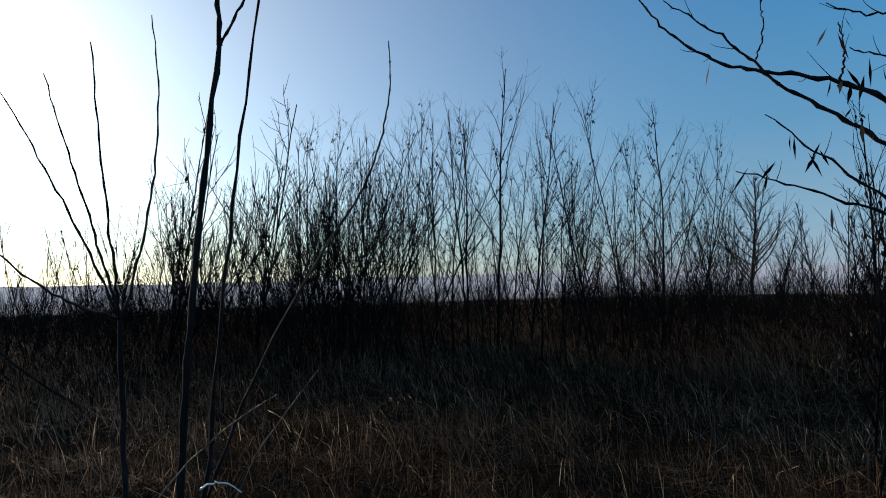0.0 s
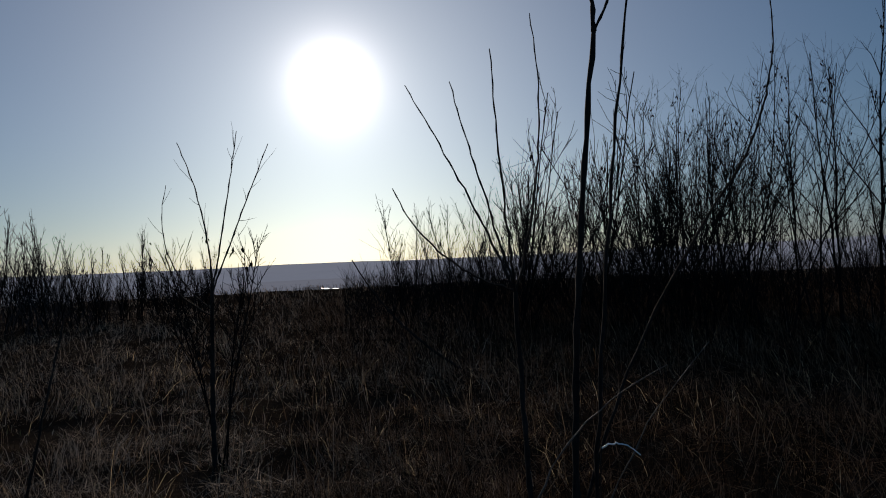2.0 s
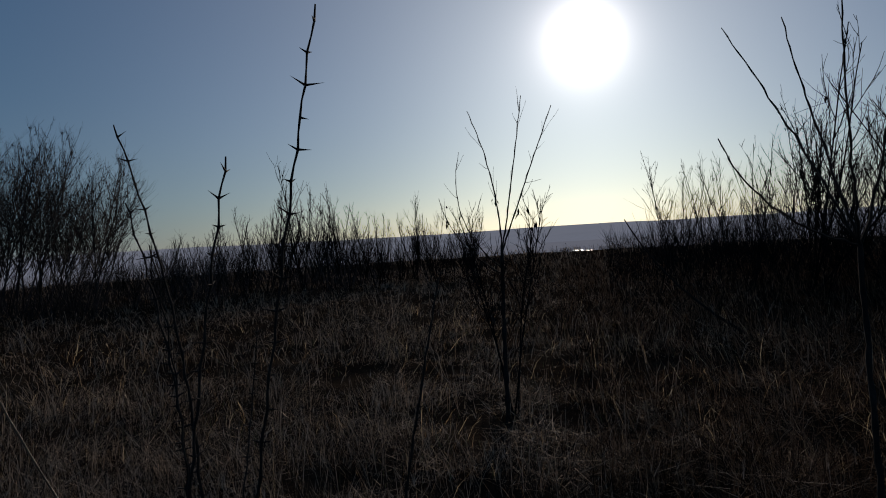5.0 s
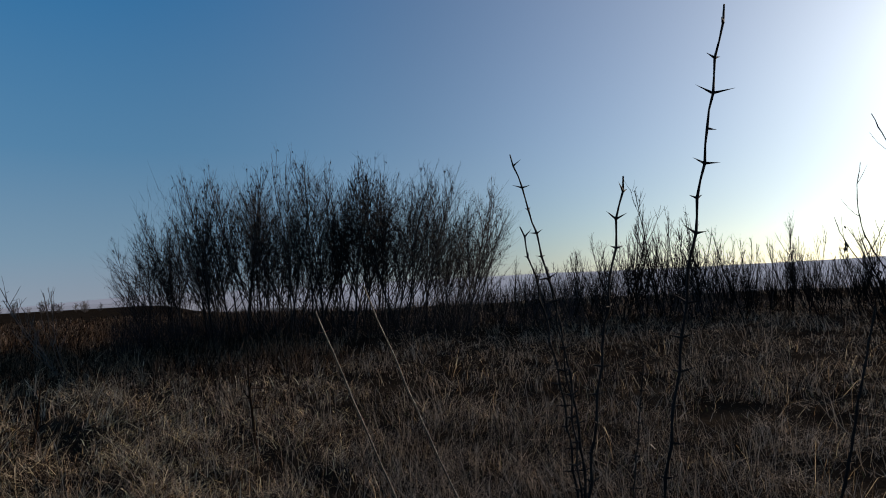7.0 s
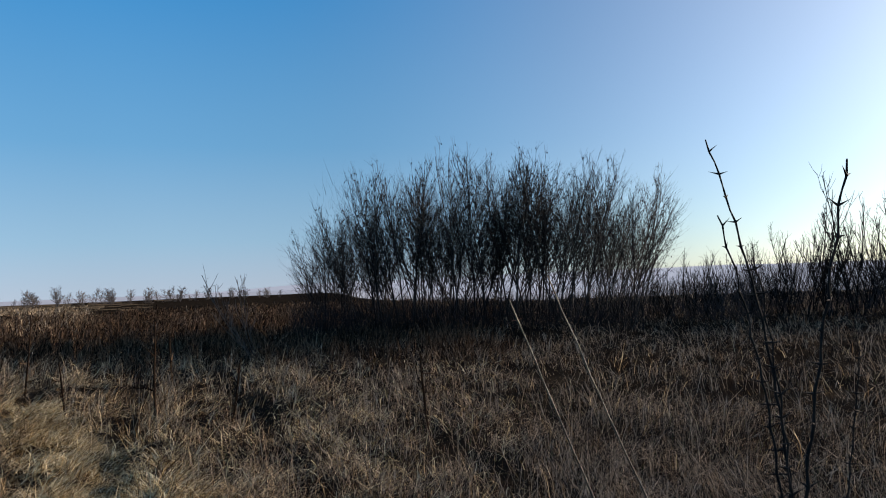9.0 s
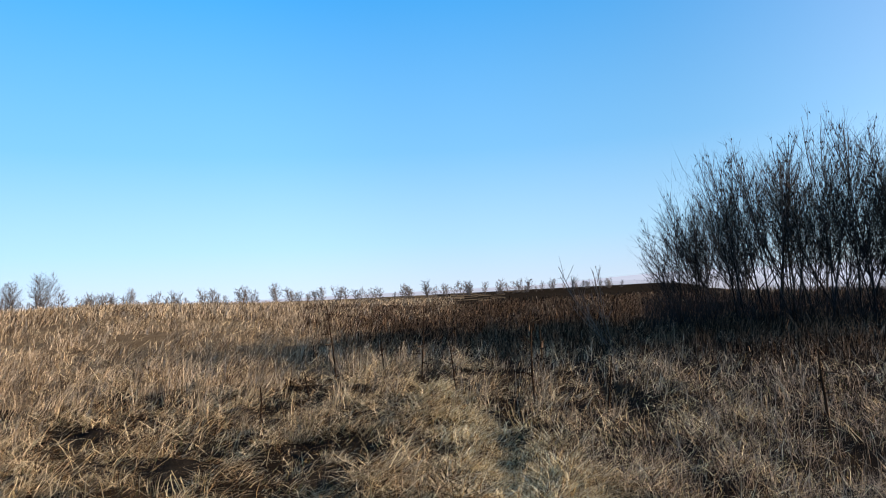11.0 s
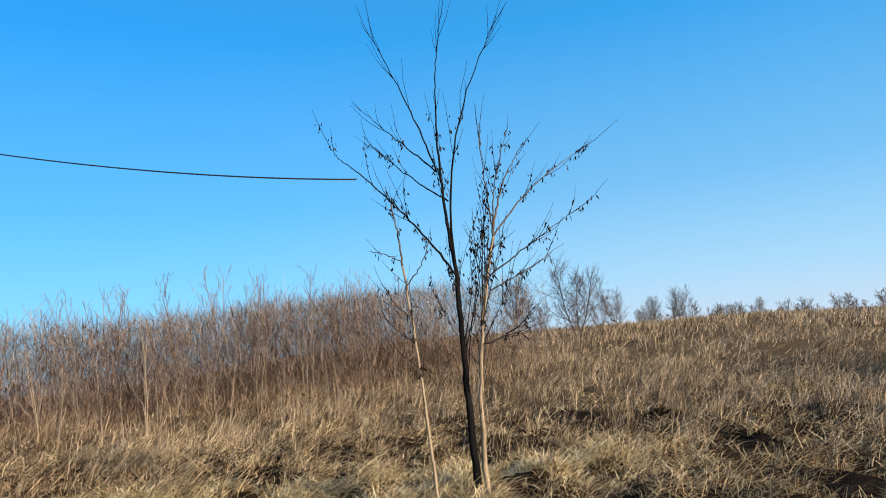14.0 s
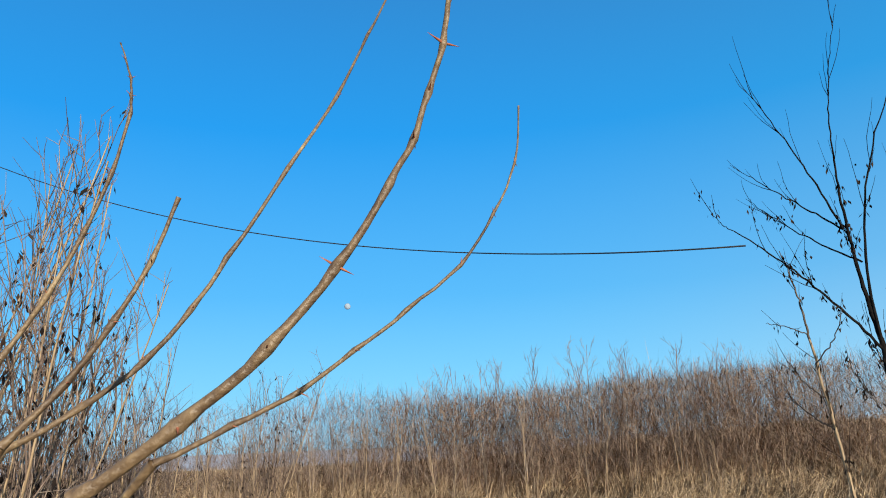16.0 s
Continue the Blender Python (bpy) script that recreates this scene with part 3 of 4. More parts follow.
place(willow, [(*polar(224, 4.3), 0.95), (*polar(231, 5.0), 1.1)])
scatter(willow, [(*polar(217.5, 6.0), 0.8), (*polar(211.5, 8.5), 0.72), (*polar(221, 8.0), 0.85), (*polar(226, 6.4), 1.05), (*polar(219.5, 4.9), 0.62), (*polar(228, 3.9), 0.8)], 191, (0.95, 1.0))


# ---- the near plants, stem by stem ----
def arc(a, b, c, n=14, wiggle=0.0, seed=0):
    """A smooth line from a through b to c."""
    a, b, c = (np.array(p, float) for p in (a, b, c))
    la, lb = np.linalg.norm(b - a), np.linalg.norm(c - b)
    k = la / (la + lb)
    ctrl = (b - a * (1 - k) ** 2 - c * k * k) / (2 * k * (1 - k))
    t = np.linspace(0, 1, n)[:, None]
    pts = a * (1 - t) ** 2 + ctrl * 2 * t * (1 - t) + c * t * t
    if wiggle:
        rng = np.random.default_rng(seed)
        w = rng.normal(0, wiggle, (n, 3))
        w[0] = w[-1] = 0
        pts = pts + w
    return pts


def node_swell(pts, r0, r1, every, amount):
    """Radii along a shoot that swells a little at its nodes."""
    n = len(pts)
    r = np.linspace(r0, r1, n)
    r[::every] *= 1 + amount
    return r


def thorn_lines(pts, every, length, rad, seed):
    """Paired straight thorns at the nodes of a shoot, nearly in one plane."""
    rng = np.random.default_rng(seed)
    lines = []
    flat = np.array([-0.35, 1.0, 0.0]) + rng.normal(0, 0.3, 3)
    for i in range(every, len(pts) - 1, every):
        t = pts[i + 1] - pts[i - 1]
        t /= np.linalg.norm(t)
        s = flat + rng.normal(0, 0.35, 3)
        s -= t * (s @ t)
        s /= np.linalg.norm(s)
        for side in (1, -1) if rng.uniform() < 0.85 else (1,):
            d = s * side + t * rng.uniform(0.0, 0.5)
            L = length * rng.uniform(0.6, 1.2)
            lines.append((np.array([pts[i] - d * rad[i] * 0.2, pts[i] + d * L * 0.5, pts[i] + d * L]), (max(length * 0.10, rad[i] * 0.35), length * 0.05, length * 0.006), 5))
    return lines


def side_twigs(rng, pts, n, length, r, lo=0.3, hi=0.95, up=0.1, turn=0.6):
    out = []
    for _ in range(n):
        f = rng.uniform(lo, hi) * (len(pts) - 1)
        i = min(int(f), len(pts) - 2)
        p = pts[i] + (pts[i + 1] - pts[i]) * (f - i)
        d = pts[i + 1] - pts[i]
        d = d / np.linalg.norm(d) + rng.normal(0, turn, 3)
        L = length * rng.uniform(0.4, 1.2)
        out.append((sprout(rng, p, d, L, 5, up, 0.09), np.linspace(1, 0.4, 6) * r, 4))
    return out


def plant(name, label, category, stems, bark, seed, thorns=0.0, every=3, twigs=0, twig_len=0.25, twig_r=0.002, pods=0, pod_size=0.06, twig_mat=None, sides=8, n=24, wiggle=0.002, group="", turn=0.6, zone=(0, 99), slim=0.9, shoots=0, zig=0.0, limb_bark=None, each=False):
    """A plant of single stems, each (a, b, c, r0, r1): from a through b to c, tapering."""
    thing = tagged(new(name), label, category, group)
    rng = np.random.default_rng(seed)
    lines, spots = [], []
    for k, (a, b, c, r0, r1) in enumerate(stems):
        pts = arc(a, b, c, n, wiggle, seed + k)
        if zig:
            # the shoot turns a little at each node, now to one side, now to the other
            way = np.cross(pts[-1] - pts[0], rng.normal(0, 1, 3))
            way *= zig / (np.linalg.norm(way) + 1e-9)
            wave = np.abs((np.arange(n) / every) % 2 - 1) - 0.5
            wave[0] = wave[-1] = 0
            pts = pts + wave[:, None] * way
        rad = node_swell(pts, r0, r1, every, 0.40 if thorns else 0.10)
        st = part("stem" if k == 0 or not limb_bark else "limb", tube_mesh("stem", [(pts, rad, sides)], limb_bark if k and limb_bark else bark), thing)
        if thorns:
            spikes, skin = thorn_lines(pts, every, thorns, rad, seed + k), M_THORN if bark is M_CANE else bark
            if each:
                for spike in spikes:
                    part("thorn", tube_mesh("thorn", [spike], skin), st)
            else:
                part("thorn_row", tube_mesh("thorn_row", spikes, skin), st)["kind"] = "stuff"
        if twigs:
            long = float(np.linalg.norm(np.diff(pts, axis=0), axis=1).sum())
            lines += side_twigs(rng, pts, max(2, int(twigs * min(1.4, long / 1.5))), twig_len * min(1.0, 0.45 + long / 3), twig_r, turn=turn)
    if shoots:
        lead = arc(*stems[0][:3], n)
        up_shoots = side_twigs(rng, lead, shoots, 1.25, 0.0055, 0.4, 0.8, 0.13, 0.24)
        for line in up_shoots:
            part("branch", tube_mesh("branch", [line], twig_mat or bark), thing)
            lines += side_twigs(rng, line[0], 4, 0.4, twig_r, turn=0.3)
    if lines:
        part("twig_spray", tube_mesh("twig_spray", lines, twig_mat or bark), thing)["kind"] = "stuff"
        if pods:
            pick = [i for i in rng.permutation(len(lines)) if zone[0] < lines[i][0][0][2] < zone[1]]
            pick = (pick * 4)[:pods]
            spots = [lines[i][0][int(rng.integers(0, 4))] for i in pick]
            part("pod_cluster", pod_mesh("pod_cluster", rng, spots, pod_size, M_POD, slim), thing, "dry brown pods")["kind"] = "stuff"
    return thing


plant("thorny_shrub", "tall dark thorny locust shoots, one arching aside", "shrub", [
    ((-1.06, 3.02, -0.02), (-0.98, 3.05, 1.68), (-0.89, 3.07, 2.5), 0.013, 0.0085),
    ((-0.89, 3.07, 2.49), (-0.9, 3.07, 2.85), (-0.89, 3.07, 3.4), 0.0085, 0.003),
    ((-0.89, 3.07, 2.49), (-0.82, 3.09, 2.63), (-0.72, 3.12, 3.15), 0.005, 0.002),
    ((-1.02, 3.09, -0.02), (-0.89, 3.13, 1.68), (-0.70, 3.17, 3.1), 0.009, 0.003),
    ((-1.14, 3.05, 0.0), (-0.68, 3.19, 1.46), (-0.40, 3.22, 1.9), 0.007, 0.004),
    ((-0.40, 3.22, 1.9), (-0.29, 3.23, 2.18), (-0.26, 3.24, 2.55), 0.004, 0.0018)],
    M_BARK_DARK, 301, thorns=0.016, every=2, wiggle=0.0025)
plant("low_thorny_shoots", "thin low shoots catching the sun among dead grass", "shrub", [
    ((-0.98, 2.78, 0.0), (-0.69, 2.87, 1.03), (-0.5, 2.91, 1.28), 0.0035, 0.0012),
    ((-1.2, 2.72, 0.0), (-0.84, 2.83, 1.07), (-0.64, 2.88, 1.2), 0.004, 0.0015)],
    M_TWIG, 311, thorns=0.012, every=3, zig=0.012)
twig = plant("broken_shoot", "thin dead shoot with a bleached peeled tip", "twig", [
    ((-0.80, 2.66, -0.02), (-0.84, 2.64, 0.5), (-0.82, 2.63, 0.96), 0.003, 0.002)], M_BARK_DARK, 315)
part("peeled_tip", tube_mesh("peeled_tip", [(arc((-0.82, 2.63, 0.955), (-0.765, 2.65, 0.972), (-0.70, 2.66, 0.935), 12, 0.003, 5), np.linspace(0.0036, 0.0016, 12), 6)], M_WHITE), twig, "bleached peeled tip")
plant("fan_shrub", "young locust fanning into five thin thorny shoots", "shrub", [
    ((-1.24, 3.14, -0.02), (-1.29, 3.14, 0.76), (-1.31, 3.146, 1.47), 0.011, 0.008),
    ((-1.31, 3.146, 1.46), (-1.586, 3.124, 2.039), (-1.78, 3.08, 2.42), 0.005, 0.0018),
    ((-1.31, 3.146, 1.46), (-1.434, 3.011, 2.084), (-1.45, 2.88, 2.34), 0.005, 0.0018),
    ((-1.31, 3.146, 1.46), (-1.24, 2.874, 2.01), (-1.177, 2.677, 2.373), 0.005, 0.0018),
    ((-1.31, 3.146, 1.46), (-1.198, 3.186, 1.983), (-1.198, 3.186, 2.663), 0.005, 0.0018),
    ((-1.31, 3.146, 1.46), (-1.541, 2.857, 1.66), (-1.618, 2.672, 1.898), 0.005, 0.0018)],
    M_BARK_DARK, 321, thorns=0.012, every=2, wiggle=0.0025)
plant("dead_stem", "dead leaning stem in the grass", "twig", [((-4.6, 9.3, 0.0), (-5.75, 8.69, 1.21), (-5.99, 8.52, 1.7), 0.02, 0.008)], M_BARK_DARK, 331, twigs=4, twig_len=0.5, twig_r=0.004)
plant("thorny_cane", "tall thin cane with long paired thorns", "shrub", [
    ((-1.86, 0.70, 0.0), (-1.83, 0.97, 1.64), (-1.77, 1.05, 2.16), 0.0042, 0.0020)], M_BARK_DARK, 341, thorns=0.036, every=2, n=58, wiggle=0.0012, zig=0.007, each=True, group="thorny canes")
plant("thorny_cane", "slender forked thorny canes from one root", "shrub", [
    ((-2.62, 0.96, 0.0), (-2.62, 0.96, 1.46), (-2.66, 0.84, 2.01), 0.006, 0.002),
    ((-2.60, 0.93, 0.0), (-2.57, 0.91, 1.40), (-2.6, 0.84, 1.76), 0.005, 0.002),
    ((-2.62, 0.99, 0.0), (-2.6, 1.2, 1.0), (-2.6, 1.25, 1.33), 0.004, 0.0015)], M_BARK_DARK, 345, thorns=0.036, every=2, n=52, wiggle=0.0012, zig=0.007, each=True, group="thorny canes")
plant("thorny_cane", "thin thorny cane bending beside the others", "shrub", [
    ((-2.14, 0.70, 0.0), (-2.06, 0.86, 1.46), (-2.03, 0.92, 1.83), 0.0055, 0.002),
    ((-2.26, 0.74, 0.0), (-2.24, 0.83, 1.27), (-2.25, 0.79, 1.62), 0.004, 0.0015)], M_BARK_DARK, 349, thorns=0.036, every=2, n=52, wiggle=0.0012, zig=0.007, each=True, group="thorny canes")
plant("thorny_cane", "single bent thorny cane in dark grass", "shrub", [
    ((-1.99, 1.27, 0.39), (-1.88, 1.39, 1.19), (-1.84, 1.44, 1.48), 0.005, 0.002)], M_BARK_DARK, 351, thorns=0.022, every=2, n=40, wiggle=0.0012, each=True, group="thorny canes")
# The paler cane bark stands for sun striking these canes from the side.
plant("leaning_cane", "long cane leaning out of the grass, coloured pale as sunlit", "shrub", [
    ((-2.33, 0.75, 0.0), (-2.42, 0.3, 1.18), (-2.43, 0.17, 1.53), 0.0048, 0.0020)], M_CANE, 353, thorns=0.014, every=4, n=26, group="leaning canes")
plant("leaning_cane", "long cane leaning out of the grass, coloured pale as sunlit", "shrub", [
    ((-2.93, 1.0, 0.0), (-3.04, 0.54, 1.14), (-3.07, 0.37, 1.6), 0.0052, 0.0022)], M_CANE, 357, thorns=0.014, every=4, n=26, group="leaning canes")
fan = plant("forked_shrub", "bare shrub with five thin whips above a twiggy knot", "shrub", [
    ((-4.44, 4.35, -0.02), (-4.43, 4.36, 0.87), (-4.42, 4.38, 1.5), 0.02, 0.013),
    ((-4.42, 4.38, 1.45), (-4.46, 4.33, 2.1), (-4.57, 4.21, 2.65), 0.007, 0.003),
    ((-4.42, 4.38, 1.45), (-4.33, 4.46, 2.09), (-4.25, 4.54, 2.75), 0.007, 0.003),
    ((-4.42, 4.38, 1.45), (-4.25, 4.54, 2.04), (-4.07, 4.71, 2.65), 0.007, 0.003),
    ((-4.42, 4.38, 1.3), (-4.63, 4.15, 1.73), (-4.63, 4.14, 2.31), 0.006, 0.002),
    ((-4.42, 4.38, 1.25), (-4.7, 4.06, 1.69), (-4.76, 4.0, 1.93), 0.006, 0.002)],
    M_BARK_DARK, 361, thorns=0.012, every=3, twigs=7, twig_len=0.3, twig_r=0.0025, pods=14, pod_size=0.05, turn=0.4, zone=(0, 1.9))
shrub_low = sapling("bare_shrub", 365, "dense twiggy bare shrub at knee height", "shrub", height=2.0, stems=4, branches=44, twigs=5, pods=16, spread=0.18, angle=38, thick=0.005, low=0.5, reach=0.4, fine=0.003, **LOCUST)
place([shrub_low], [(-4.5, 4.5, 1.0)])

# the overhanging tree at the clearing
plant("overhanging_tree", "dark thorny tree with spreading limbs and hanging pods", "tree", [
    ((1.72, 2.86, -0.05), (1.74, 2.83, 1.5), (1.80, 2.78, 3.4), 0.03, 0.010),
    ((1.74, 2.82, 1.90), (1.44, 3.0, 2.25), (1.21, 3.12, 2.34), 0.011, 0.007),
    ((1.21, 3.12, 2.34), (0.97, 3.23, 2.47), (0.77, 3.29, 2.71), 0.007, 0.003),
    ((1.74, 2.82, 1.80), (1.43, 3.01, 2.12), (1.24, 3.11, 2.29), 0.010, 0.006),
    ((1.24, 3.11, 2.29), (1.09, 3.18, 2.48), (0.86, 3.26, 2.69), 0.006, 0.002),
    ((1.17, 3.14, 2.40), (1.20, 3.13, 2.56), (1.17, 3.14, 2.68), 0.003, 0.0015),
    ((1.74, 2.82, 1.62), (1.35, 3.05, 1.86), (1.09, 3.18, 1.97), 0.007, 0.002),
    ((1.74, 2.82, 1.60), (1.34, 3.06, 2.02), (1.19, 3.13, 2.18), 0.007, 0.002),
    ((1.41, 3.02, 2.25), (1.435, 3.01, 2.4), (1.42, 3.01, 2.49), 0.004, 0.002),
    ((1.77, 2.80, 2.37), (1.51, 2.96, 2.35), (1.45, 3.0, 2.39), 0.006, 0.002),
    ((1.78, 2.79, 2.58), (1.45, 2.99, 2.52), (1.39, 3.03, 2.57), 0.006, 0.002)],
    M_BARK_DARK, 371, thorns=0.014, every=3, twigs=7, twig_len=0.2, twig_r=0.0022, pods=22, pod_size=0.09, wiggle=0.003, slim=0.45, zig=0.012)

# the lone locust in the field: a dark stem, a pale twin and a pale side stem
plant("locust_tree", "slim bare dark-stemmed locust hung with dry pods", "tree", [
    ((-1.59, -6.35, 0.17), (-1.56, -6.36, 1.41), (-1.55, -6.36, 2.24), 0.0365, 0.0191),
    ((-1.55, -6.36, 2.24), (-1.51, -6.46, 2.95), (-1.52, -6.50, 3.91), 0.0174, 0.0061),
    ((-1.52, -6.50, 3.91), (-1.61, -6.52, 4.57), (-1.77, -6.48, 5.21), 0.0061, 0.0017),
    ((-1.55, -6.36, 2.24), (-1.57, -6.26, 3.16), (-2.14, -5.97, 4.62), 0.0122, 0.0017),
    ((-1.55, -6.36, 2.18), (-1.12, -6.34, 2.74), (-0.65, -6.32, 3.20), 0.0113, 0.0043),
    ((-0.65, -6.32, 3.20), (-0.54, -6.32, 3.30), (-0.47, -6.32, 3.43), 0.0043, 0.0017),
    ((-1.55, -6.44, 2.88), (-1.12, -6.74, 3.32), (-0.85, -6.90, 3.66), 0.0078, 0.0017),
    ((-1.47, -6.47, 3.17), (-1.19, -6.68, 3.51), (-0.77, -6.92, 4.01), 0.0078, 0.0017),
    ((-1.47, -6.47, 3.17), (-1.18, -6.37, 3.88), (-0.83, -6.28, 4.55), 0.0087, 0.0017)],
    M_BARK_BLACK, 381, twigs=8, twig_len=0.5, twig_r=0.0034, turn=0.24, zone=(2.0, 3.6), pods=300, shoots=5, pod_size=0.05, wiggle=0.004, sides=9, group="stems of the field locust")
plant("locust_tree", "pale tan twin stem with upswept limbs", "tree", [
    ((-1.66, -6.29, 0.17), (-1.73, -6.36, 1.54), (-1.91, -6.30, 2.51), 0.0244, 0.0122),
    ((-1.91, -6.30, 2.51), (-2.06, -6.31, 3.02), (-2.30, -6.30, 3.39), 0.0113, 0.0026),
    ((-1.91, -6.30, 2.51), (-1.96, -6.16, 3.10), (-2.08, -6.09, 3.47), 0.0078, 0.0017),
    ((-1.91, -6.30, 2.51), (-2.40, -6.31, 3.01), (-2.92, -6.36, 3.34), 0.0087, 0.0017),
    ((-1.86, -6.32, 2.16), (-2.20, -6.05, 2.41), (-2.57, -5.82, 2.66), 0.0078, 0.0017),
    ((-1.83, -6.33, 2.01), (-2.28, -6.35, 2.23), (-2.61, -6.35, 2.42), 0.007, 0.0017),
    ((-1.74, -6.35, 1.54), (-1.98, -6.07, 1.67), (-2.19, -5.92, 1.89), 0.0061, 0.0026),
    ((-1.91, -6.30, 2.51), (-1.94, -6.52, 3.15), (-1.94, -6.62, 3.75), 0.0078, 0.0026),
    ((-1.71, -6.37, 1.34), (-1.51, -6.59, 1.76), (-1.39, -6.71, 2.09), 0.0061, 0.0026)],
    M_BARK_PALE, 391, twigs=11, twig_len=0.5, twig_r=0.0034, turn=0.24, zone=(1.5, 3.4), pods=300, shoots=10, pod_size=0.05, twig_mat=M_BARK_DARK, limb_bark=M_BARK, wiggle=0.004, sides=9, group="stems of the field locust")
plant("locust_sapling", "thin pale side sapling leaning beside the locust", "sapling", [
    ((-1.21, -6.25, 0.17), (-1.16, -6.50, 1.55), (-1.09, -6.52, 2.31), 0.0157, 0.0096),
    ((-1.09, -6.52, 2.31), (-1.06, -6.53, 2.68), (-0.99, -6.55, 3.06), 0.0096, 0.0035),
    ((-1.08, -6.52, 2.35), (-0.96, -6.60, 2.43), (-0.82, -6.69, 2.48), 0.0052, 0.0026),
    ((-1.13, -6.51, 1.85), (-0.96, -6.43, 2.01), (-0.90, -6.39, 2.12), 0.0061, 0.0026),
    ((-1.15, -6.50, 1.61), (-1.04, -6.67, 1.72), (-0.90, -6.80, 1.89), 0.0061, 0.0026),
    ((-1.10, -6.52, 2.11), (-1.25, -6.35, 2.33), (-1.31, -6.29, 2.51), 0.0061, 0.0026)],
    M_BARK_PALE, 401, twigs=9, twig_len=0.5, twig_r=0.003, turn=0.4, pods=60, pod_size=0.05, twig_mat=M_BARK_DARK, limb_bark=M_BARK, wiggle=0.004, group="stems of the field locust")

# young locust shoots right beside the camera's last stand
CANES = dict(thorns=0.007, every=4, n=17, wiggle=0.0002, sides=12, each=True)
plant("near_locust_shoot", "yellow-tan young locust shoot with short red-brown thorns", "shrub", [
    ((0.500, -0.660, -0.020), (0.420, -0.620, 1.000), (0.330, -0.567, 1.652), 0.0037, 0.0020),
    ((0.330, -0.567, 1.652), (0.278, -0.588, 1.698), (0.252, -0.601, 1.741), 0.0020, 0.0011),
    ((0.252, -0.601, 1.741), (0.241, -0.608, 1.771), (0.230, -0.604, 1.808), 0.0011, 0.0009)],
    M_CANE, 411, **CANES, zig=0.0010, group="young locust shoots")
plant("near_locust_shoot", "pale young locust shoots with short red-brown thorns", "shrub", [
    ((0.950, -0.760, -0.020), (0.920, -0.770, 0.700), (0.800, -0.780, 1.300), 0.0089, 0.0059),
    ((0.800, -0.780, 1.300), (0.640, -0.755, 1.503), (0.540, -0.731, 1.666), 0.0033, 0.0020),
    ((0.540, -0.731, 1.666), (0.511, -0.783, 1.705), (0.474, -0.844, 1.800), 0.0020, 0.0016),
    ((0.474, -0.844, 1.800), (0.437, -0.877, 1.885), (0.392, -0.988, 2.113), 0.0016, 0.0010),
    ((0.800, -0.780, 1.300), (0.612, -0.748, 1.479), (0.425, -0.717, 1.657), 0.0037, 0.0020),
    ((0.425, -0.717, 1.657), (0.379, -0.776, 1.692), (0.326, -0.825, 1.744), 0.0016, 0.0012),
    ((0.326, -0.825, 1.744), (0.275, -0.865, 1.810), (0.254, -0.894, 1.909), 0.0012, 0.0006)],
    M_CANE, 415, **CANES, zig=0.0024, group="young locust shoots")
plant("near_locust_shoot", "brown young locust shoots with broken tips", "shrub", [
    ((0.800, -0.780, 1.300), (0.648, -0.735, 1.484), (0.495, -0.691, 1.668), 0.0030, 0.0019),
    ((0.495, -0.691, 1.668), (0.463, -0.718, 1.725), (0.432, -0.732, 1.805), 0.0019, 0.0011),
    ((0.800, -0.780, 1.300), (0.723, -0.798, 1.567), (0.647, -0.816, 1.734), 0.0033, 0.0020),
    ((0.647, -0.816, 1.734), (0.605, -0.843, 1.841), (0.583, -0.855, 1.944), 0.0020, 0.0013),
    ((0.583, -0.855, 1.944), (0.582, -0.850, 1.974), (0.586, -0.839, 2.004), 0.0013, 0.0005)],
    M_CANE, 419, **CANES, zig=0.003, group="young locust shoots")


# ---- cable and moon ----
def build_cable():
    """A slack black cable from high over the path to the field locust's crown."""
    x = np.linspace(12.0, -0.9, 60)
    pts = np.stack([x, np.full(60, -8.0), 3.53 + 0.065 * x + 0.0205 * x * x], -1)
    low = np.array((-0.018, -0.381, 1.643))
    pts = low + (pts - low) * (1 - 0.215 * smooth(3.5, -0.9, x))[:, None]
    tagged(new("overhead_cable", tube_mesh("overhead_cable", [(pts, np.full(60, 0.0075), 6)], M_CABLE)), "thin black sagging overhead cable", "cable")


build_cable()


def build_moon():
    bm = bmesh.new()
    bmesh.ops.create_uvsphere(bm, u_segments=32, v_segments=16, radius=20)
    me = bpy.data.meshes.new("moon")
    bm.to_mesh(me)
    bm.free()
    me.materials.append(M_MOON)
    ob = tagged(new("moon", me), "pale daytime moon low in the sky", "moon", kind="structure")
    x, y = polar(204.2, 4400)
    ob.location = (x, y, 4400 * math.tan(radians(10.8)))


build_moon()


# ---- weed stalks, soil and grass ----
def stalk(x, y, h, seed):
    rng = np.random.default_rng(seed)
    z = ground_z(x, y)
    thing = tagged(new("weed_stalk"), "dead dark weed stalk standing in the grass", "weed", "dead weed stalks")
    thing.location = (x, y, z)
    line = sprout(rng, (0, 0, -0.03), (rng.normal(0, 0.06), rng.normal(0, 0.06), 1), h, 9, 0.02, 0.04)
    part("stem", tube_mesh("stem", [(line, np.linspace(0.016, 0.008, 10), 6)], M_DARKWEED), thing)
    tw = [(sprout(rng, line[i], (*rng.normal(0, 1, 2), rng.uniform(-0.2, 0.7)), h * rng.uniform(0.05, 0.22), 4, 0.12, 0.2), np.linspace(0.007, 0.003, 5), 4) for i in rng.integers(2, 9, 12)]
    part("side_spray", tube_mesh("side_spray", tw, M_DARKWEED), thing)["kind"] = "stuff"


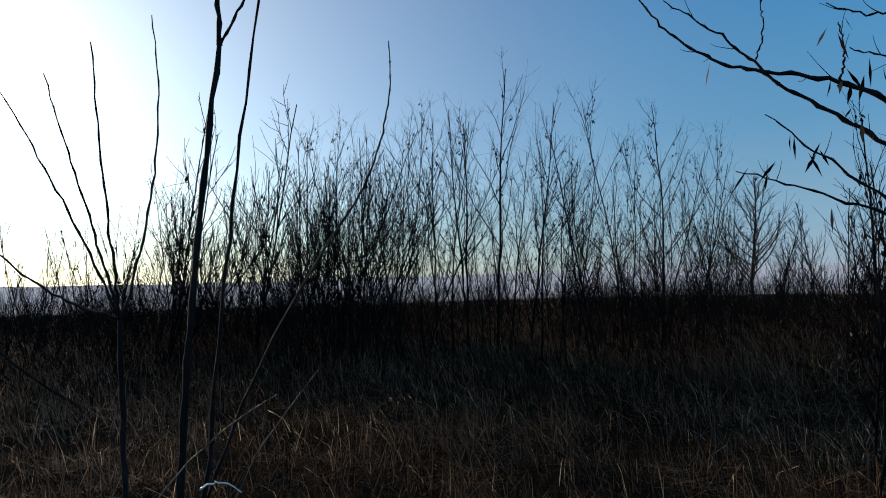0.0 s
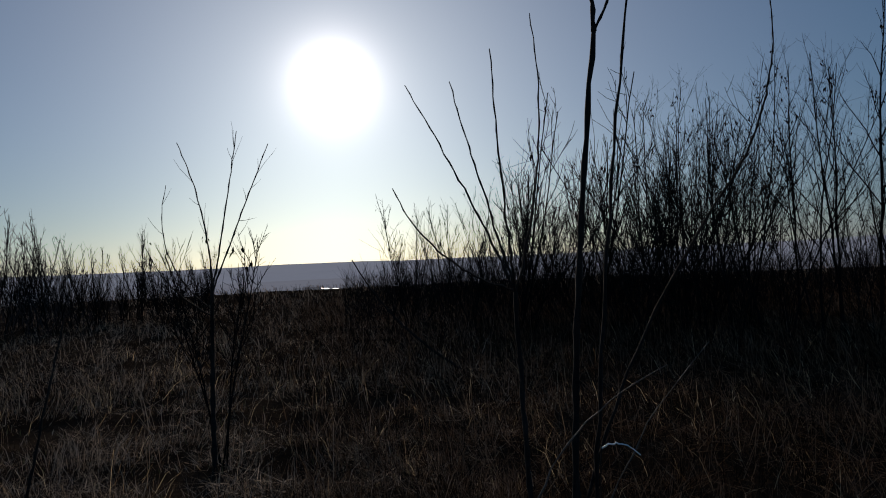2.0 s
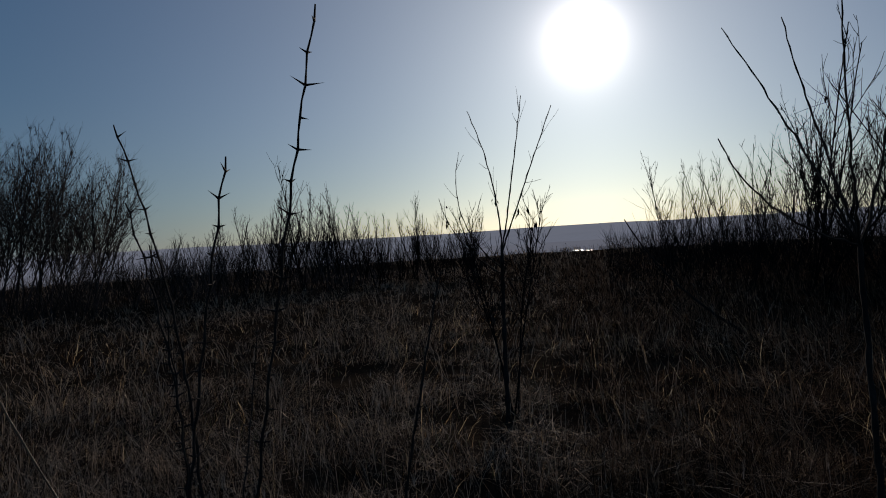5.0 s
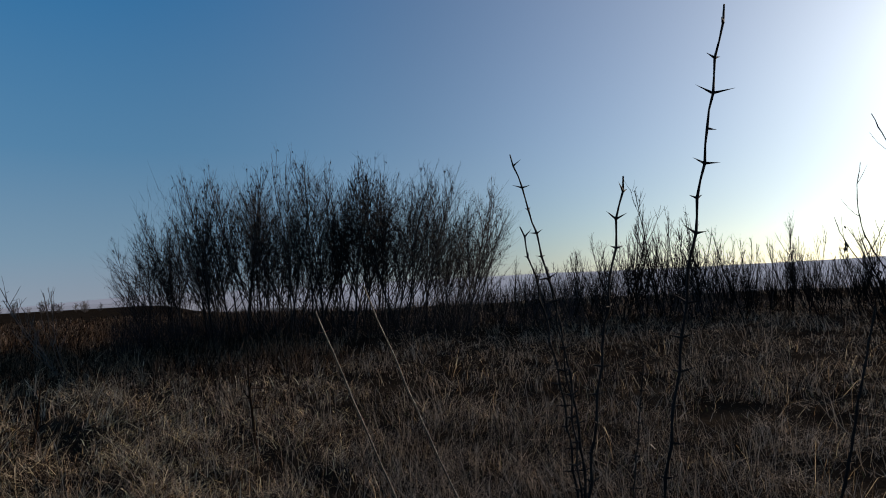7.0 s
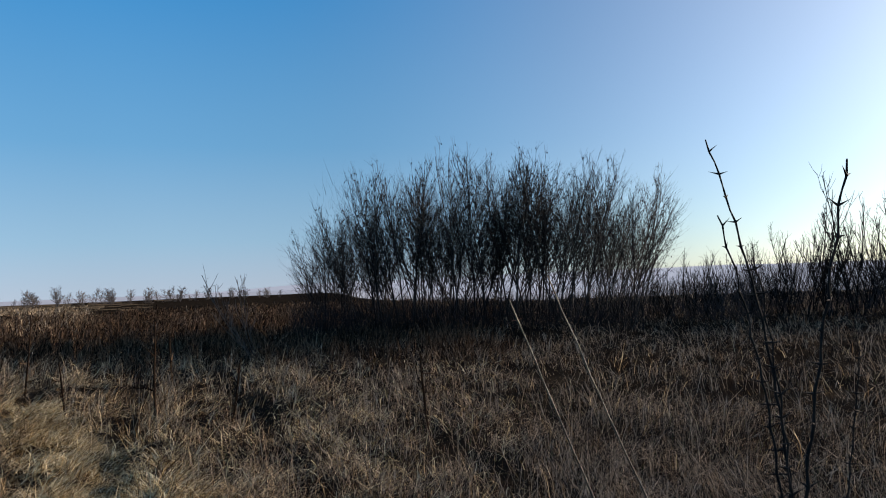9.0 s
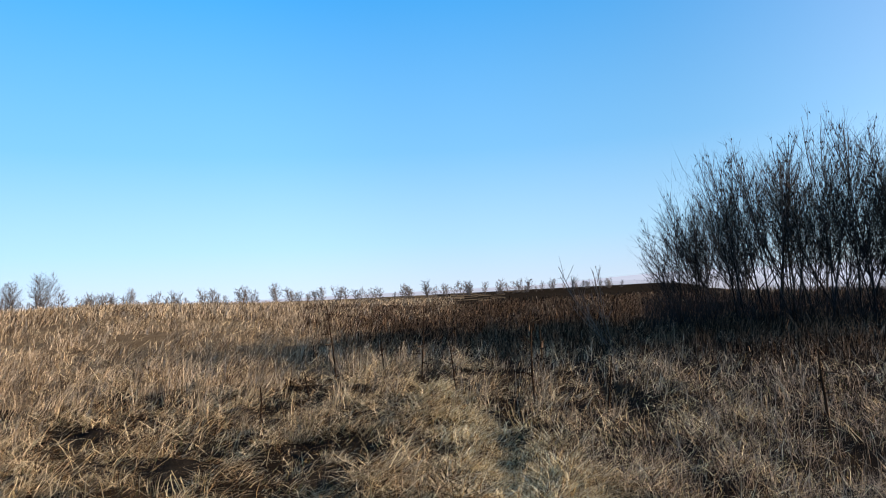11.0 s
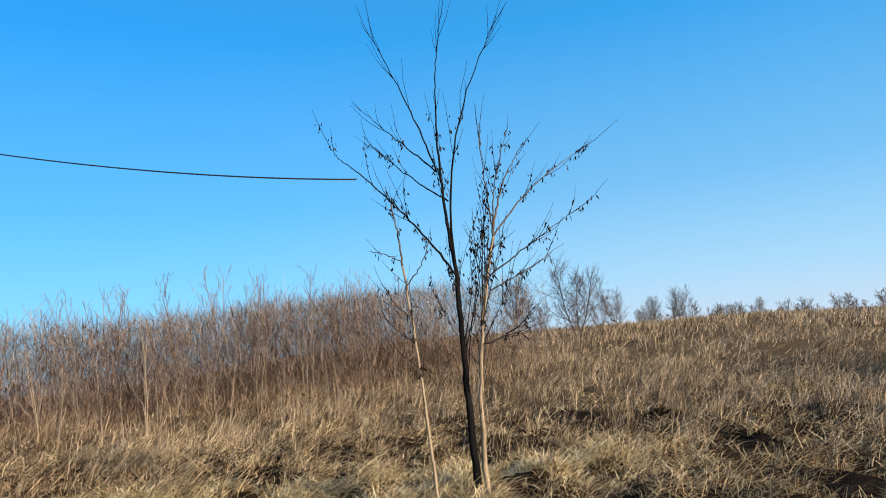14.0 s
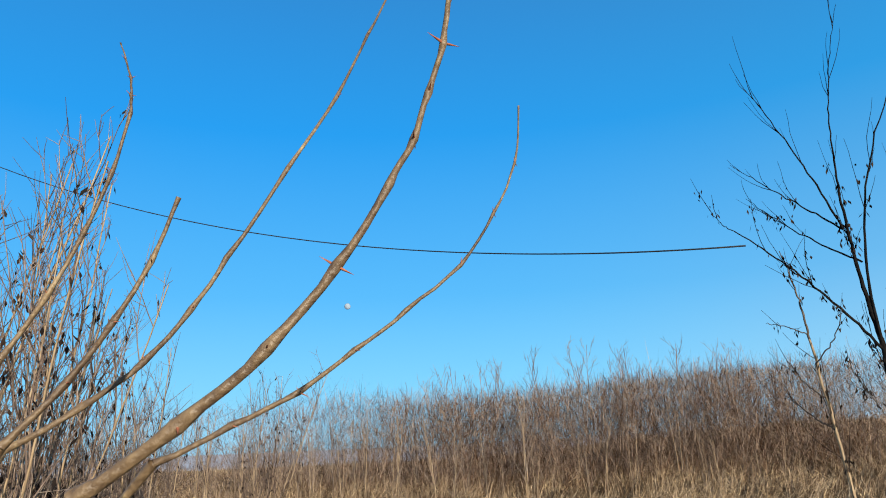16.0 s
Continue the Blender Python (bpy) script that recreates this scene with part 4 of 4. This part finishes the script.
for k, (x, y, h) in enumerate(((-9.4, -7.3, 1.45), (-11.2, -6.75, 1.35), (-8.7, -3.6, 1.25), (-10.8, -7.3, 0.8), (-9.6, -5.2, 0.75), (-8.3, -6.9, 0.7), (-7.5, -0.3, 0.9), (-8.4, -2.6, 0.8), (-10.5, -4.1, 1.0), (-6.9, -6.6, 0.6))):
    stalk(x, y, h, 500 + k)

# Spots of the shadowed holes among the tussocks, kept bare and black.
BARE = [(-5.74, -8.5, 0.57), (-4.9, -5.6, 0.74), (-7.2, -5.1, 0.68), (0.65, -8.5, 0.54), (-2.1, -7, 0.47), (1.3, -7.2, 0.47), (-2.4, -5.2, 0.47), (-8.5, -3, 0.47), (-6.4, -4.2, 0.47), (-5.6, -4, 0.41), (-3.6, -5, 0.54), (-7.9, -6, 0.41), (-4.3, -6.4, 0.4), (-6.3, -6.9, 0.4), (-8, -4.1, 0.4), (-3.3, -6.3, 0.3), (-1.2, -5.6, 0.35), (0.3, -6.6, 0.35), (-7.3, -2.2, 0.35), (-6, -5.1, 0.35)]


def soil_patch(x, y, r, seed):
    """Dark loose earth with a rough low rim, standing in for a shadowed hollow."""
    rng = np.random.default_rng(seed)
    n, rings = 26, 7
    ph = rng.uniform(0, 6.28, 3)
    v = [(0, 0, 0.015)]
    for k in range(1, rings + 1):
        f = k / rings
        for j in range(n):
            a = j * 2 * math.pi / n
            rr = r * f * (1 + 0.22 * math.sin(2 * a + ph[0]) + 0.14 * math.sin(5 * a + ph[1]))
            px, py = rr * math.cos(a), rr * 1.1 * math.sin(a)
            dz = ground_z(x + px, y + py) - ground_z(x, y) + (0.008 + rng.uniform(-0.006, 0.030) if f < 0.95 else -0.03)
            v.append((px, py, dz))
    f3 = [(0, 1 + j, 1 + (j + 1) % n, 1 + (j + 1) % n) for j in range(n)]
    q = [(1 + (k - 1) * n + j, 1 + k * n + j, 1 + k * n + (j + 1) % n, 1 + (k - 1) * n + (j + 1) % n) for k in range(1, rings) for j in range(n)]
    bm = bmesh.new()
    bv = [bm.verts.new(p) for p in v]
    for face in f3:
        bm.faces.new([bv[i] for i in face[:3]])
    for face in q:
        bm.faces.new([bv[i] for i in face])
    me = bpy.data.meshes.new("soil_shade_patch")
    bm.to_mesh(me)
    bm.free()
    me.materials.append(M_SOIL)
    me.polygons.foreach_set("use_smooth", np.ones(len(me.polygons), bool))
    ob = tagged(new("soil_shade_patch", me), "low black earth patch standing in for a shadowed hollow", "soil", "bare soil patches")
    ob.location = (x, y, ground_z(x, y))


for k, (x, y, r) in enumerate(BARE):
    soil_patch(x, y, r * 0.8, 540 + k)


def blades(name, label, n, seed, d0, d1, az0, az1, height, width, mat, lodged=0.4, mask=None, upright=0.25, tussock=0.0, swirl=0.6, lift=0.0, grow=0.00036, needle=False, hang=0.0, fluff=0.14, curl=0.0):
    """Dry blades, one object: thin bent strips, thinning out with distance and growing wider to match."""
    rng = np.random.default_rng(seed)
    d = np.exp(rng.uniform(math.log(d0), math.log(d1), n))
    az = np.radians(rng.uniform(az0, az1, n))
    x, y = -np.sin(az) * d, np.cos(az) * d
    chance = np.ones(n) if mask is None else mask(x, y)
    heap = heaps(x, y)
    chance = chance * (1 - tussock * smooth(0.30, -0.25, heap))
    keep = rng.uniform(0, 1, n) < chance
    for bx, by, br in BARE:
        keep &= np.hypot(x - bx, y - by) > br * rng.uniform(0.35, 1.0, n)
    x, y, d, heap = x[keep], y[keep], d[keep], heap[keep]
    n = len(x)
    h = height * rng.uniform(0.45, 1.25, n) * np.clip(0.85 + 0.5 * heap, 0.4, 1.6)
    w = np.maximum(width, d * grow) * rng.uniform(0.6, 1.4, n)
    z = terrain(x, y) - 0.015 + lift
    lay = rng.uniform(0, 1, n) < lodged
    # the wind has laid the blades in swirls
    a = 2.6 + 1.6 * lump(x, y, 1.9, 9) + 1.2 * lump(x, y, 0.6, 4) + rng.normal(0, swirl, n)
    lean = np.where(lay, rng.uniform(1.0, 4.5, n), rng.uniform(0.02, upright * 2, n))
    lx, ly = np.cos(a) * lean, np.sin(a) * lean
    nrm = np.sqrt(lx ** 2 + ly ** 2 + 1)
    up = np.stack([lx, ly, np.ones(n)], -1) / nrm[:, None]
    droop = np.where(lay, rng.uniform(0.0, 0.5, n), rng.uniform(0, 0.25, n))
    b = rng.uniform(0, 2 * np.pi, n)
    side = np.stack([np.cos(b), np.sin(b), np.zeros(n)], -1) * w[:, None]
    p0 = np.stack([x, y, z], -1)
    p1 = p0 + up * (h * 0.55)[:, None]
    p2 = p0 + up * h[:, None]
    p2[:, 0] += lx * droop * h * 0.4
    p2[:, 1] += ly * droop * h * 0.4
    p2[:, 2] -= droop * h * 0.6
    p2[:, 2] = np.maximum(p2[:, 2], z + 0.02)
    if needle:
        p0[:, 2] += hang * rng.uniform(0, 1, n) ** 1.3 + rng.uniform(0, fluff, n) * np.clip(0.5 + heap, 0.05, 1.4) * lay
        p2[:, 2] += p0[:, 2] - z
        p2[:, 2] -= h * 0.04
        v = np.stack([p0 - side, p0 + side, p2], 1).reshape(-1, 3)
        f = np.arange(3 * n).reshape(-1, 3)
        tagged(new(name, mesh_of(name, v, f, mat)), label, "grass", kind="stuff")
        return
    if curl:
        # laid blades start anywhere in the mat and bend sideways as they run
        rise = rng.uniform(0, fluff, n) * np.clip(0.5 + heap, 0.05, 1.4) * lay
        bend = rng.normal(0, curl, n) * h
        for p, k in ((p0, 0.0), (p1, 0.25), (p2, 1.0)):
            p[:, 2] += rise
            p[:, 0] -= np.sin(a) * bend * k
            p[:, 1] += np.cos(a) * bend * k
    v = np.stack([p0 - side, p0 + side, p1 - side * 0.75, p1 + side * 0.75, p2], 1).reshape(-1, 3)
    i = np.arange(n)[:, None] * 5
    f = (i[:, None] + np.array([[0, 1, 3], [0, 3, 2], [2, 3, 4]])[None]).reshape(-1, 3)
    tagged(new(name, mesh_of(name, v, f, mat)), label, "grass", kind="stuff")


def tussocks(name, label, n, per, seed, d0, d1, az0, az1, height, mat, mask=None, lean=0.35, spread=0.30, base=0.10, wide=0.00030, thin=0.0016, heads=0.3):
    """Standing bunches, one object: each bunch leans with the wind, its blades part and droop, some carry seed heads."""
    rng = np.random.default_rng(seed)
    d = np.exp(rng.uniform(math.log(d0), math.log(d1), n))
    az = np.radians(rng.uniform(az0, az1, n))
    cx, cy = -np.sin(az) * d, np.cos(az) * d
    chance = (1.0 if mask is None else mask(cx, cy)) * (0.35 + 0.65 * smooth(-0.5, 0.3, heaps(cx, cy)))
    keep = rng.uniform(0, 1, n) < chance
    for bx, by, br in BARE:
        keep &= np.hypot(cx - bx, cy - by) > br
    cx, cy, d = cx[keep], cy[keep], d[keep]
    k = len(cx)
    size = rng.uniform(0.55, 1.25, k)
    wind = 2.9 + 1.1 * lump(cx, cy, 4.0, 21) + rng.normal(0, 0.8, k)
    tilt = lean * rng.uniform(0.3, 1.5, k)
    one = np.repeat(np.arange(k), per)
    m = len(one)
    r = base * np.sqrt(np.maximum(d, 6) / 8)[one] * rng.normal(0, 1, m)
    th = rng.uniform(0, 6.283, m)
    x, y = cx[one] + r * np.cos(th), cy[one] + r * np.sin(th)
    h = height * size[one] * rng.uniform(0.5, 1.15, m)
    sx = np.cos(wind[one]) * tilt[one] + np.cos(th) * spread * rng.uniform(0, 1.4, m)
    sy = np.sin(wind[one]) * tilt[one] + np.sin(th) * spread * rng.uniform(0, 1.4, m)
    z = terrain(x, y) - 0.02
    droop = rng.uniform(0.2, 1.3, m)
    p0 = np.stack([x, y, z], -1)
    p1 = p0 + np.stack([sx * 0.45, sy * 0.45, np.full(m, 0.55)], -1) * h[:, None]
    p2 = p0 + np.stack([sx * (0.9 + 0.5 * droop), sy * (0.9 + 0.5 * droop), 1.0 - 0.18 * droop], -1) * h[:, None]
    w = np.maximum(thin, d[one] * wide) * rng.uniform(0.6, 1.4, m)
    b = rng.uniform(0, 6.283, m)
    side = np.stack([np.cos(b), np.sin(b), np.zeros(m)], -1) * w[:, None]
    v = np.stack([p0 - side, p0 + side, p1 - side * 0.8, p1 + side * 0.8, p2], 1).reshape(-1, 3)
    i = np.arange(m)[:, None] * 5
    f = (i[:, None] + np.array([[0, 1, 3], [0, 3, 2], [2, 3, 4]])[None]).reshape(-1, 3)
    if heads:
        pick = rng.uniform(0, 1, m) < heads
        q, up, s2 = p2[pick], (p2 - p1)[pick], side[pick] * 1.7
        up /= np.linalg.norm(up, axis=1)[:, None]
        long = (h[pick] * rng.uniform(0.12, 0.3, len(q)))[:, None]
        hv = np.stack([q - up * long, q - up * long * 0.4 + s2, q + up * long * 0.2, q - up * long * 0.4 - s2], 1).reshape(-1, 3)
        j = np.arange(len(q))[:, None] * 4 + len(v)
        f = np.concatenate([f, (j[:, None] + np.array([[0, 1, 2], [0, 2, 3]])[None]).reshape(-1, 3)])
        v = np.concatenate([v, hv])
    tagged(new(name, mesh_of(name, v, f, mat)), label, "grass", kind="stuff")


def straw_tuft(x, y, h, n, spread, seed):
    """A standing clump of broken bleached stems."""
    rng = np.random.default_rng(seed)
    thing = tagged(new("straw_tuft"), "standing clump of broken bleached grass stems", "grass tuft", "straw tufts")
    thing.location = (x, y, ground_z(x, y))
    lines = []
    for _ in range(n):
        a, r = rng.uniform(0, 6.28), spread * rng.uniform(0, 1) ** 0.5
        lines.append((sprout(rng, (math.cos(a) * r, math.sin(a) * r, -0.02), (math.cos(a) * 0.25 + 0.1, math.sin(a) * 0.25, 1), h * rng.uniform(0.5, 1.15), 3, -0.03, 0.07), np.linspace(0.0034, 0.0018, 4), 3))
    part("stem_bunch", tube_mesh("stem_bunch", lines, M_STRAW), thing)["kind"] = "stuff"


for k, (x, y, h, n, w) in enumerate(((-2.25, -4.55, 0.30, 80, 0.16), (-4.45, -5.0, 0.17, 16, 0.16), (-1.6, -4.6, 0.2, 20, 0.15), (-7.6, -3.2, 0.2, 30, 0.2), (0.9, -8.0, 0.22, 40, 0.25))):
    straw_tuft(x, y, h, n, w, 580 + k)


def near_line(x, y, pts, w):
    """1 on the way through pts, falling to 0 at w beside it."""
    best = np.full(np.shape(x), 1e9)
    for (ax, ay), (bx, by) in zip(pts[:-1], pts[1:]):
        t = np.clip(((x - ax) * (bx - ax) + (y - ay) * (by - ay)) / ((bx - ax) ** 2 + (by - ay) ** 2), 0, 1)
        best = np.minimum(best, np.hypot(x - ax - t * (bx - ax), y - ay - t * (by - ay)))
    return smooth(w, w * 0.35, best)


SWATH = [(-10.5, -6.4), (-8.6, -5.0), (-6.5, -3.2), (-4.6, -1.9)]
FLAT = [(2.6, -7.6), (1.1, -8.3), (-0.9, -7.2), (-2.7, -7.9)]
FLAT_C = [(1.4, -5.7), (0.3, -5.1), (-1.0, -5.3)]
FLAT_B = [(-9.5, -1.7), (-7.6, -1.2), (-6.0, -0.8)]


def straw_mask(x, y):
    return np.maximum.reduce([near_line(x, y, SWATH, 0.6), near_line(x, y, FLAT, 1.5), near_line(x, y, FLAT_C, 1.4) * 0.9, near_line(x, y, FLAT_B, 0.9) * 0.1])


def bearing(x, y):
    a = np.degrees(np.arctan2(-x, y)) % 360
    return np.where(a > 300, a - 360, a)


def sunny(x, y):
    """The open field, away from the slope side's weeds and grass darkened for backlight."""
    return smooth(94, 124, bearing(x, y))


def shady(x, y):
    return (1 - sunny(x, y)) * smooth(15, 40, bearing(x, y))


def clumps(x, y):
    """Ragged bunches with bare gaps between them."""
    return 0.06 + 0.94 * smooth(-0.3, 0.2, lump(x, y, 0.085, 12) + 0.5 * lump(x, y, 0.31, 13))


def patchy(x, y):
    return 0.08 + 0.92 * smooth(-0.3, 0.4, lump(x, y, 1.6, 11))


def ragged(x, y):
    """Stands of tall grass with laid gaps between them."""
    return 0.12 + 0.88 * smooth(-0.35, 0.25, lump(x, y, 0.55, 31) + 0.6 * lump(x, y, 2.2, 32))


def field(x, y):
    """The pale open grass; dark weeds take over far out on the slope side."""
    return sunny(x, y) * (1 - smooth(14, 20, np.hypot(x, y)) * smooth(131, 121, bearing(x, y)))


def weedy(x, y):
    """The dark weeds beyond the open grass; they also stand in for shade."""
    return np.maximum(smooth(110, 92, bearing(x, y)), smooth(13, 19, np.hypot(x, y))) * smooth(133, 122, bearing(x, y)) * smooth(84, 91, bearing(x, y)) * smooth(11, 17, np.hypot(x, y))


blades("dry_grass", "tangled brown dry grass laid over by the wind", 860000, 601, 2.2, 18, 82, 238, 0.20, 0.0025, M_GRASS, lodged=0.95, upright=0.5, tussock=0.75, swirl=1.5, curl=0.4, fluff=0.12, grow=0.00034, mask=lambda x, y: field(x, y) * (1 - 0.85 * straw_mask(x, y)) * clumps(x, y))
blades("long_grass", "longer dry blades over the tangle", 14000, 615, 2.2, 16, 82, 238, 0.42, 0.0018, M_GRASS, lodged=0.85, upright=0.4, tussock=0.9, swirl=0.9, curl=0.4, fluff=0.2, mask=lambda x, y: field(x, y) * (1 - 0.5 * straw_mask(x, y)))
tussocks("tall_grass", "feathery pale dry grass standing in the field", 13000, 22, 602, 7.5, 60, 96, 238, 0.52, M_TALL, lean=0.5, spread=0.5, base=0.15, wide=0.00022, heads=0.2, mask=lambda x, y: field(x, y) * (1 - 0.95 * straw_mask(x, y)) * smooth(7, 15, np.hypot(x, y)) * ragged(x, y))
blades("laid_grass", "matted dry grass between the standing bunches", 170000, 624, 8, 45, 96, 238, 0.36, 0.003, M_GRASS, lodged=0.85, upright=0.6, tussock=0.9, swirl=1.5, curl=0.4, fluff=0.2, grow=0.0003, mask=lambda x, y: field(x, y) * (1 - 0.9 * straw_mask(x, y)) * clumps(x, y))
tussocks("standing_grass", "low bunches of dry grass between the hollows", 800, 22, 620, 4.5, 13, 96, 238, 0.30, M_GRASS, mask=lambda x, y: field(x, y) * (1 - 0.9 * straw_mask(x, y)), lean=0.8, spread=0.5, heads=0.1)
blades("brown_grass", "brown dead grass, backlight shade put into its colour", 300000, 609, 1.6, 36, 15, 122, 0.25, 0.0026, M_BROWN, lodged=0.6, upright=0.5, tussock=0.9, swirl=1.2, needle=True, mask=shady)
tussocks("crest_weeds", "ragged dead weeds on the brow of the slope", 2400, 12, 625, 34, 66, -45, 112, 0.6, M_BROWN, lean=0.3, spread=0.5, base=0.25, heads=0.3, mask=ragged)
tussocks("brown_stalks", "thin brown stalks, their colour darkened for the backlit side", 4600, 14, 621, 2.6, 38, 18, 122, 0.42, M_BROWN, mask=lambda x, y: shady(x, y) * ragged(x, y), lean=0.5, spread=0.5, base=0.16, thin=0.0013, wide=0.00026, heads=0.35)
tussocks("backlit_stalks", "single pale stalks shining against the light", 1900, 3, 622, 2.2, 15, -42, 112, 0.34, M_STALK, lean=0.5, spread=0.5, base=0.2, thin=0.0011, wide=0.00026, heads=0.6)
blades("grass_stalks", "single thin dry stalks above the tangle", 4000, 608, 2.6, 18, -40, 235, 0.5, 0.0012, M_GRASS, lodged=0.45, upright=0.4, swirl=1.5, grow=0.00020, mask=lambda x, y: 0.4 + 0.6 * sunny(x, y))
blades("bleached_straw", "golden flattened straw in swaths", 800000, 603, 2.0, 14, 85, 215, 0.22, 0.0026, M_STRAW, lodged=0.98, tussock=0.35, swirl=1.3, curl=0.4, fluff=0.09, grow=0.00036, mask=lambda x, y: 0.03 + 0.97 * straw_mask(x, y), lift=0.03)
blades("green_grass", "short green winter grass under the dead blades", 12000, 604, 2.0, 12, 30, 150, 0.14, 0.0024, M_GREEN, lodged=0.3, mask=lambda x, y: 0.3 + 0.7 * sunny(x, y))
blades("dry_weeds", "reddish dry weeds below the young stand", 30000, 605, 17.5, 30, 158, 232, 0.6, 0.004, M_WEED, lodged=0.45, upright=0.7, swirl=2, tussock=0.6)
tussocks("dark_weeds", "dry weeds at the far field edge, dark also for shade", 5000, 16, 606, 11, 64, 84, 133, 0.62, M_DARKWEED, mask=weedy, lean=0.25, spread=0.35, base=0.16, heads=0.4)
blades("dark_brambles", "brambly weeds under the saplings, shade put into their colour", 120000, 607, 1.8, 34, -45, 40, 0.4, 0.003, M_DARKWEED, lodged=0.65, upright=0.4, swirl=1.5, needle=True, grow=0.0006)
tussocks("slope_weeds", "ragged slope-edge weeds, coloured dark as if against the light", 2600, 16, 623, 10, 36, -45, 44, 0.62, M_DARKWEED, lean=0.3, spread=0.5, base=0.25, heads=0.3, mask=ragged)
blades("brushwood", "fine grey-red brush filling the young stand", 210000, 610, 21, 32, 156, 232, 0.8, 0.004, M_BRUSH, lodged=0.0, upright=1.3, swirl=3, needle=True, hang=2.9, grow=0.00024, tussock=0.4, mask=lambda x, y: smooth(157, 174, bearing(x, y)) * (0.15 + 0.85 * smooth(212, 192, bearing(x, y))))
blades("crown_twigs", "fine pale grey twigs in the tops of the stand", 60000, 613, 21, 32, 158, 232, 0.6, 0.004, M_TWIG_RED, lodged=0.0, upright=1.2, swirl=3, needle=True, lift=0.4, hang=2.5, grow=0.00020, tussock=0.85, mask=lambda x, y: smooth(158, 176, bearing(x, y)) * smooth(225, 190, bearing(x, y)))
blades("dark_brush", "fine brush among the shrubs, coloured as backlit silhouette", 75000, 611, 13, 34, -45, 36, 0.8, 0.004, M_BARK_BLACK, lodged=0.0, upright=0.5, swirl=3, needle=True, hang=1.2, grow=0.00024, mask=patchy)
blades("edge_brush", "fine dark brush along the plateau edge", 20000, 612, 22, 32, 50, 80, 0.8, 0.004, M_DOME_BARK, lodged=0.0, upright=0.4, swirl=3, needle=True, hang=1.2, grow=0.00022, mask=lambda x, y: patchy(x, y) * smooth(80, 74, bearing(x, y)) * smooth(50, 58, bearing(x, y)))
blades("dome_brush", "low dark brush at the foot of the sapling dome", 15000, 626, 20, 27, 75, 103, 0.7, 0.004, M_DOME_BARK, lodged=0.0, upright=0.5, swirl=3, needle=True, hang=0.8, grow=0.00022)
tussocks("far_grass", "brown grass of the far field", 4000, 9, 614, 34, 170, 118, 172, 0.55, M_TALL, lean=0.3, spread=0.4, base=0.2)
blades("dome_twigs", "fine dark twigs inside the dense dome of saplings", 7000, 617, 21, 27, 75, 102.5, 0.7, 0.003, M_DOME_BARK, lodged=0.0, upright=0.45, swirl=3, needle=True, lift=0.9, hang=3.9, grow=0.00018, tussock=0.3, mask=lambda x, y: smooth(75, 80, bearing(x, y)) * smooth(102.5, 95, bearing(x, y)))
blades("trodden_grass", "short trodden brown grass underfoot", 26000, 618, 0.35, 2.8, 0, 360, 0.10, 0.0026, M_BROWN, lodged=0.85, upright=0.4, tussock=0.3, swirl=2, needle=True, fluff=0.03)
blades("rough_grass", "brown dead grass beside the path", 110000, 619, 2.0, 30, 232, 318, 0.24, 0.0034, M_BROWN, lodged=0.6, upright=0.5, tussock=0.8, swirl=1.6, needle=True)
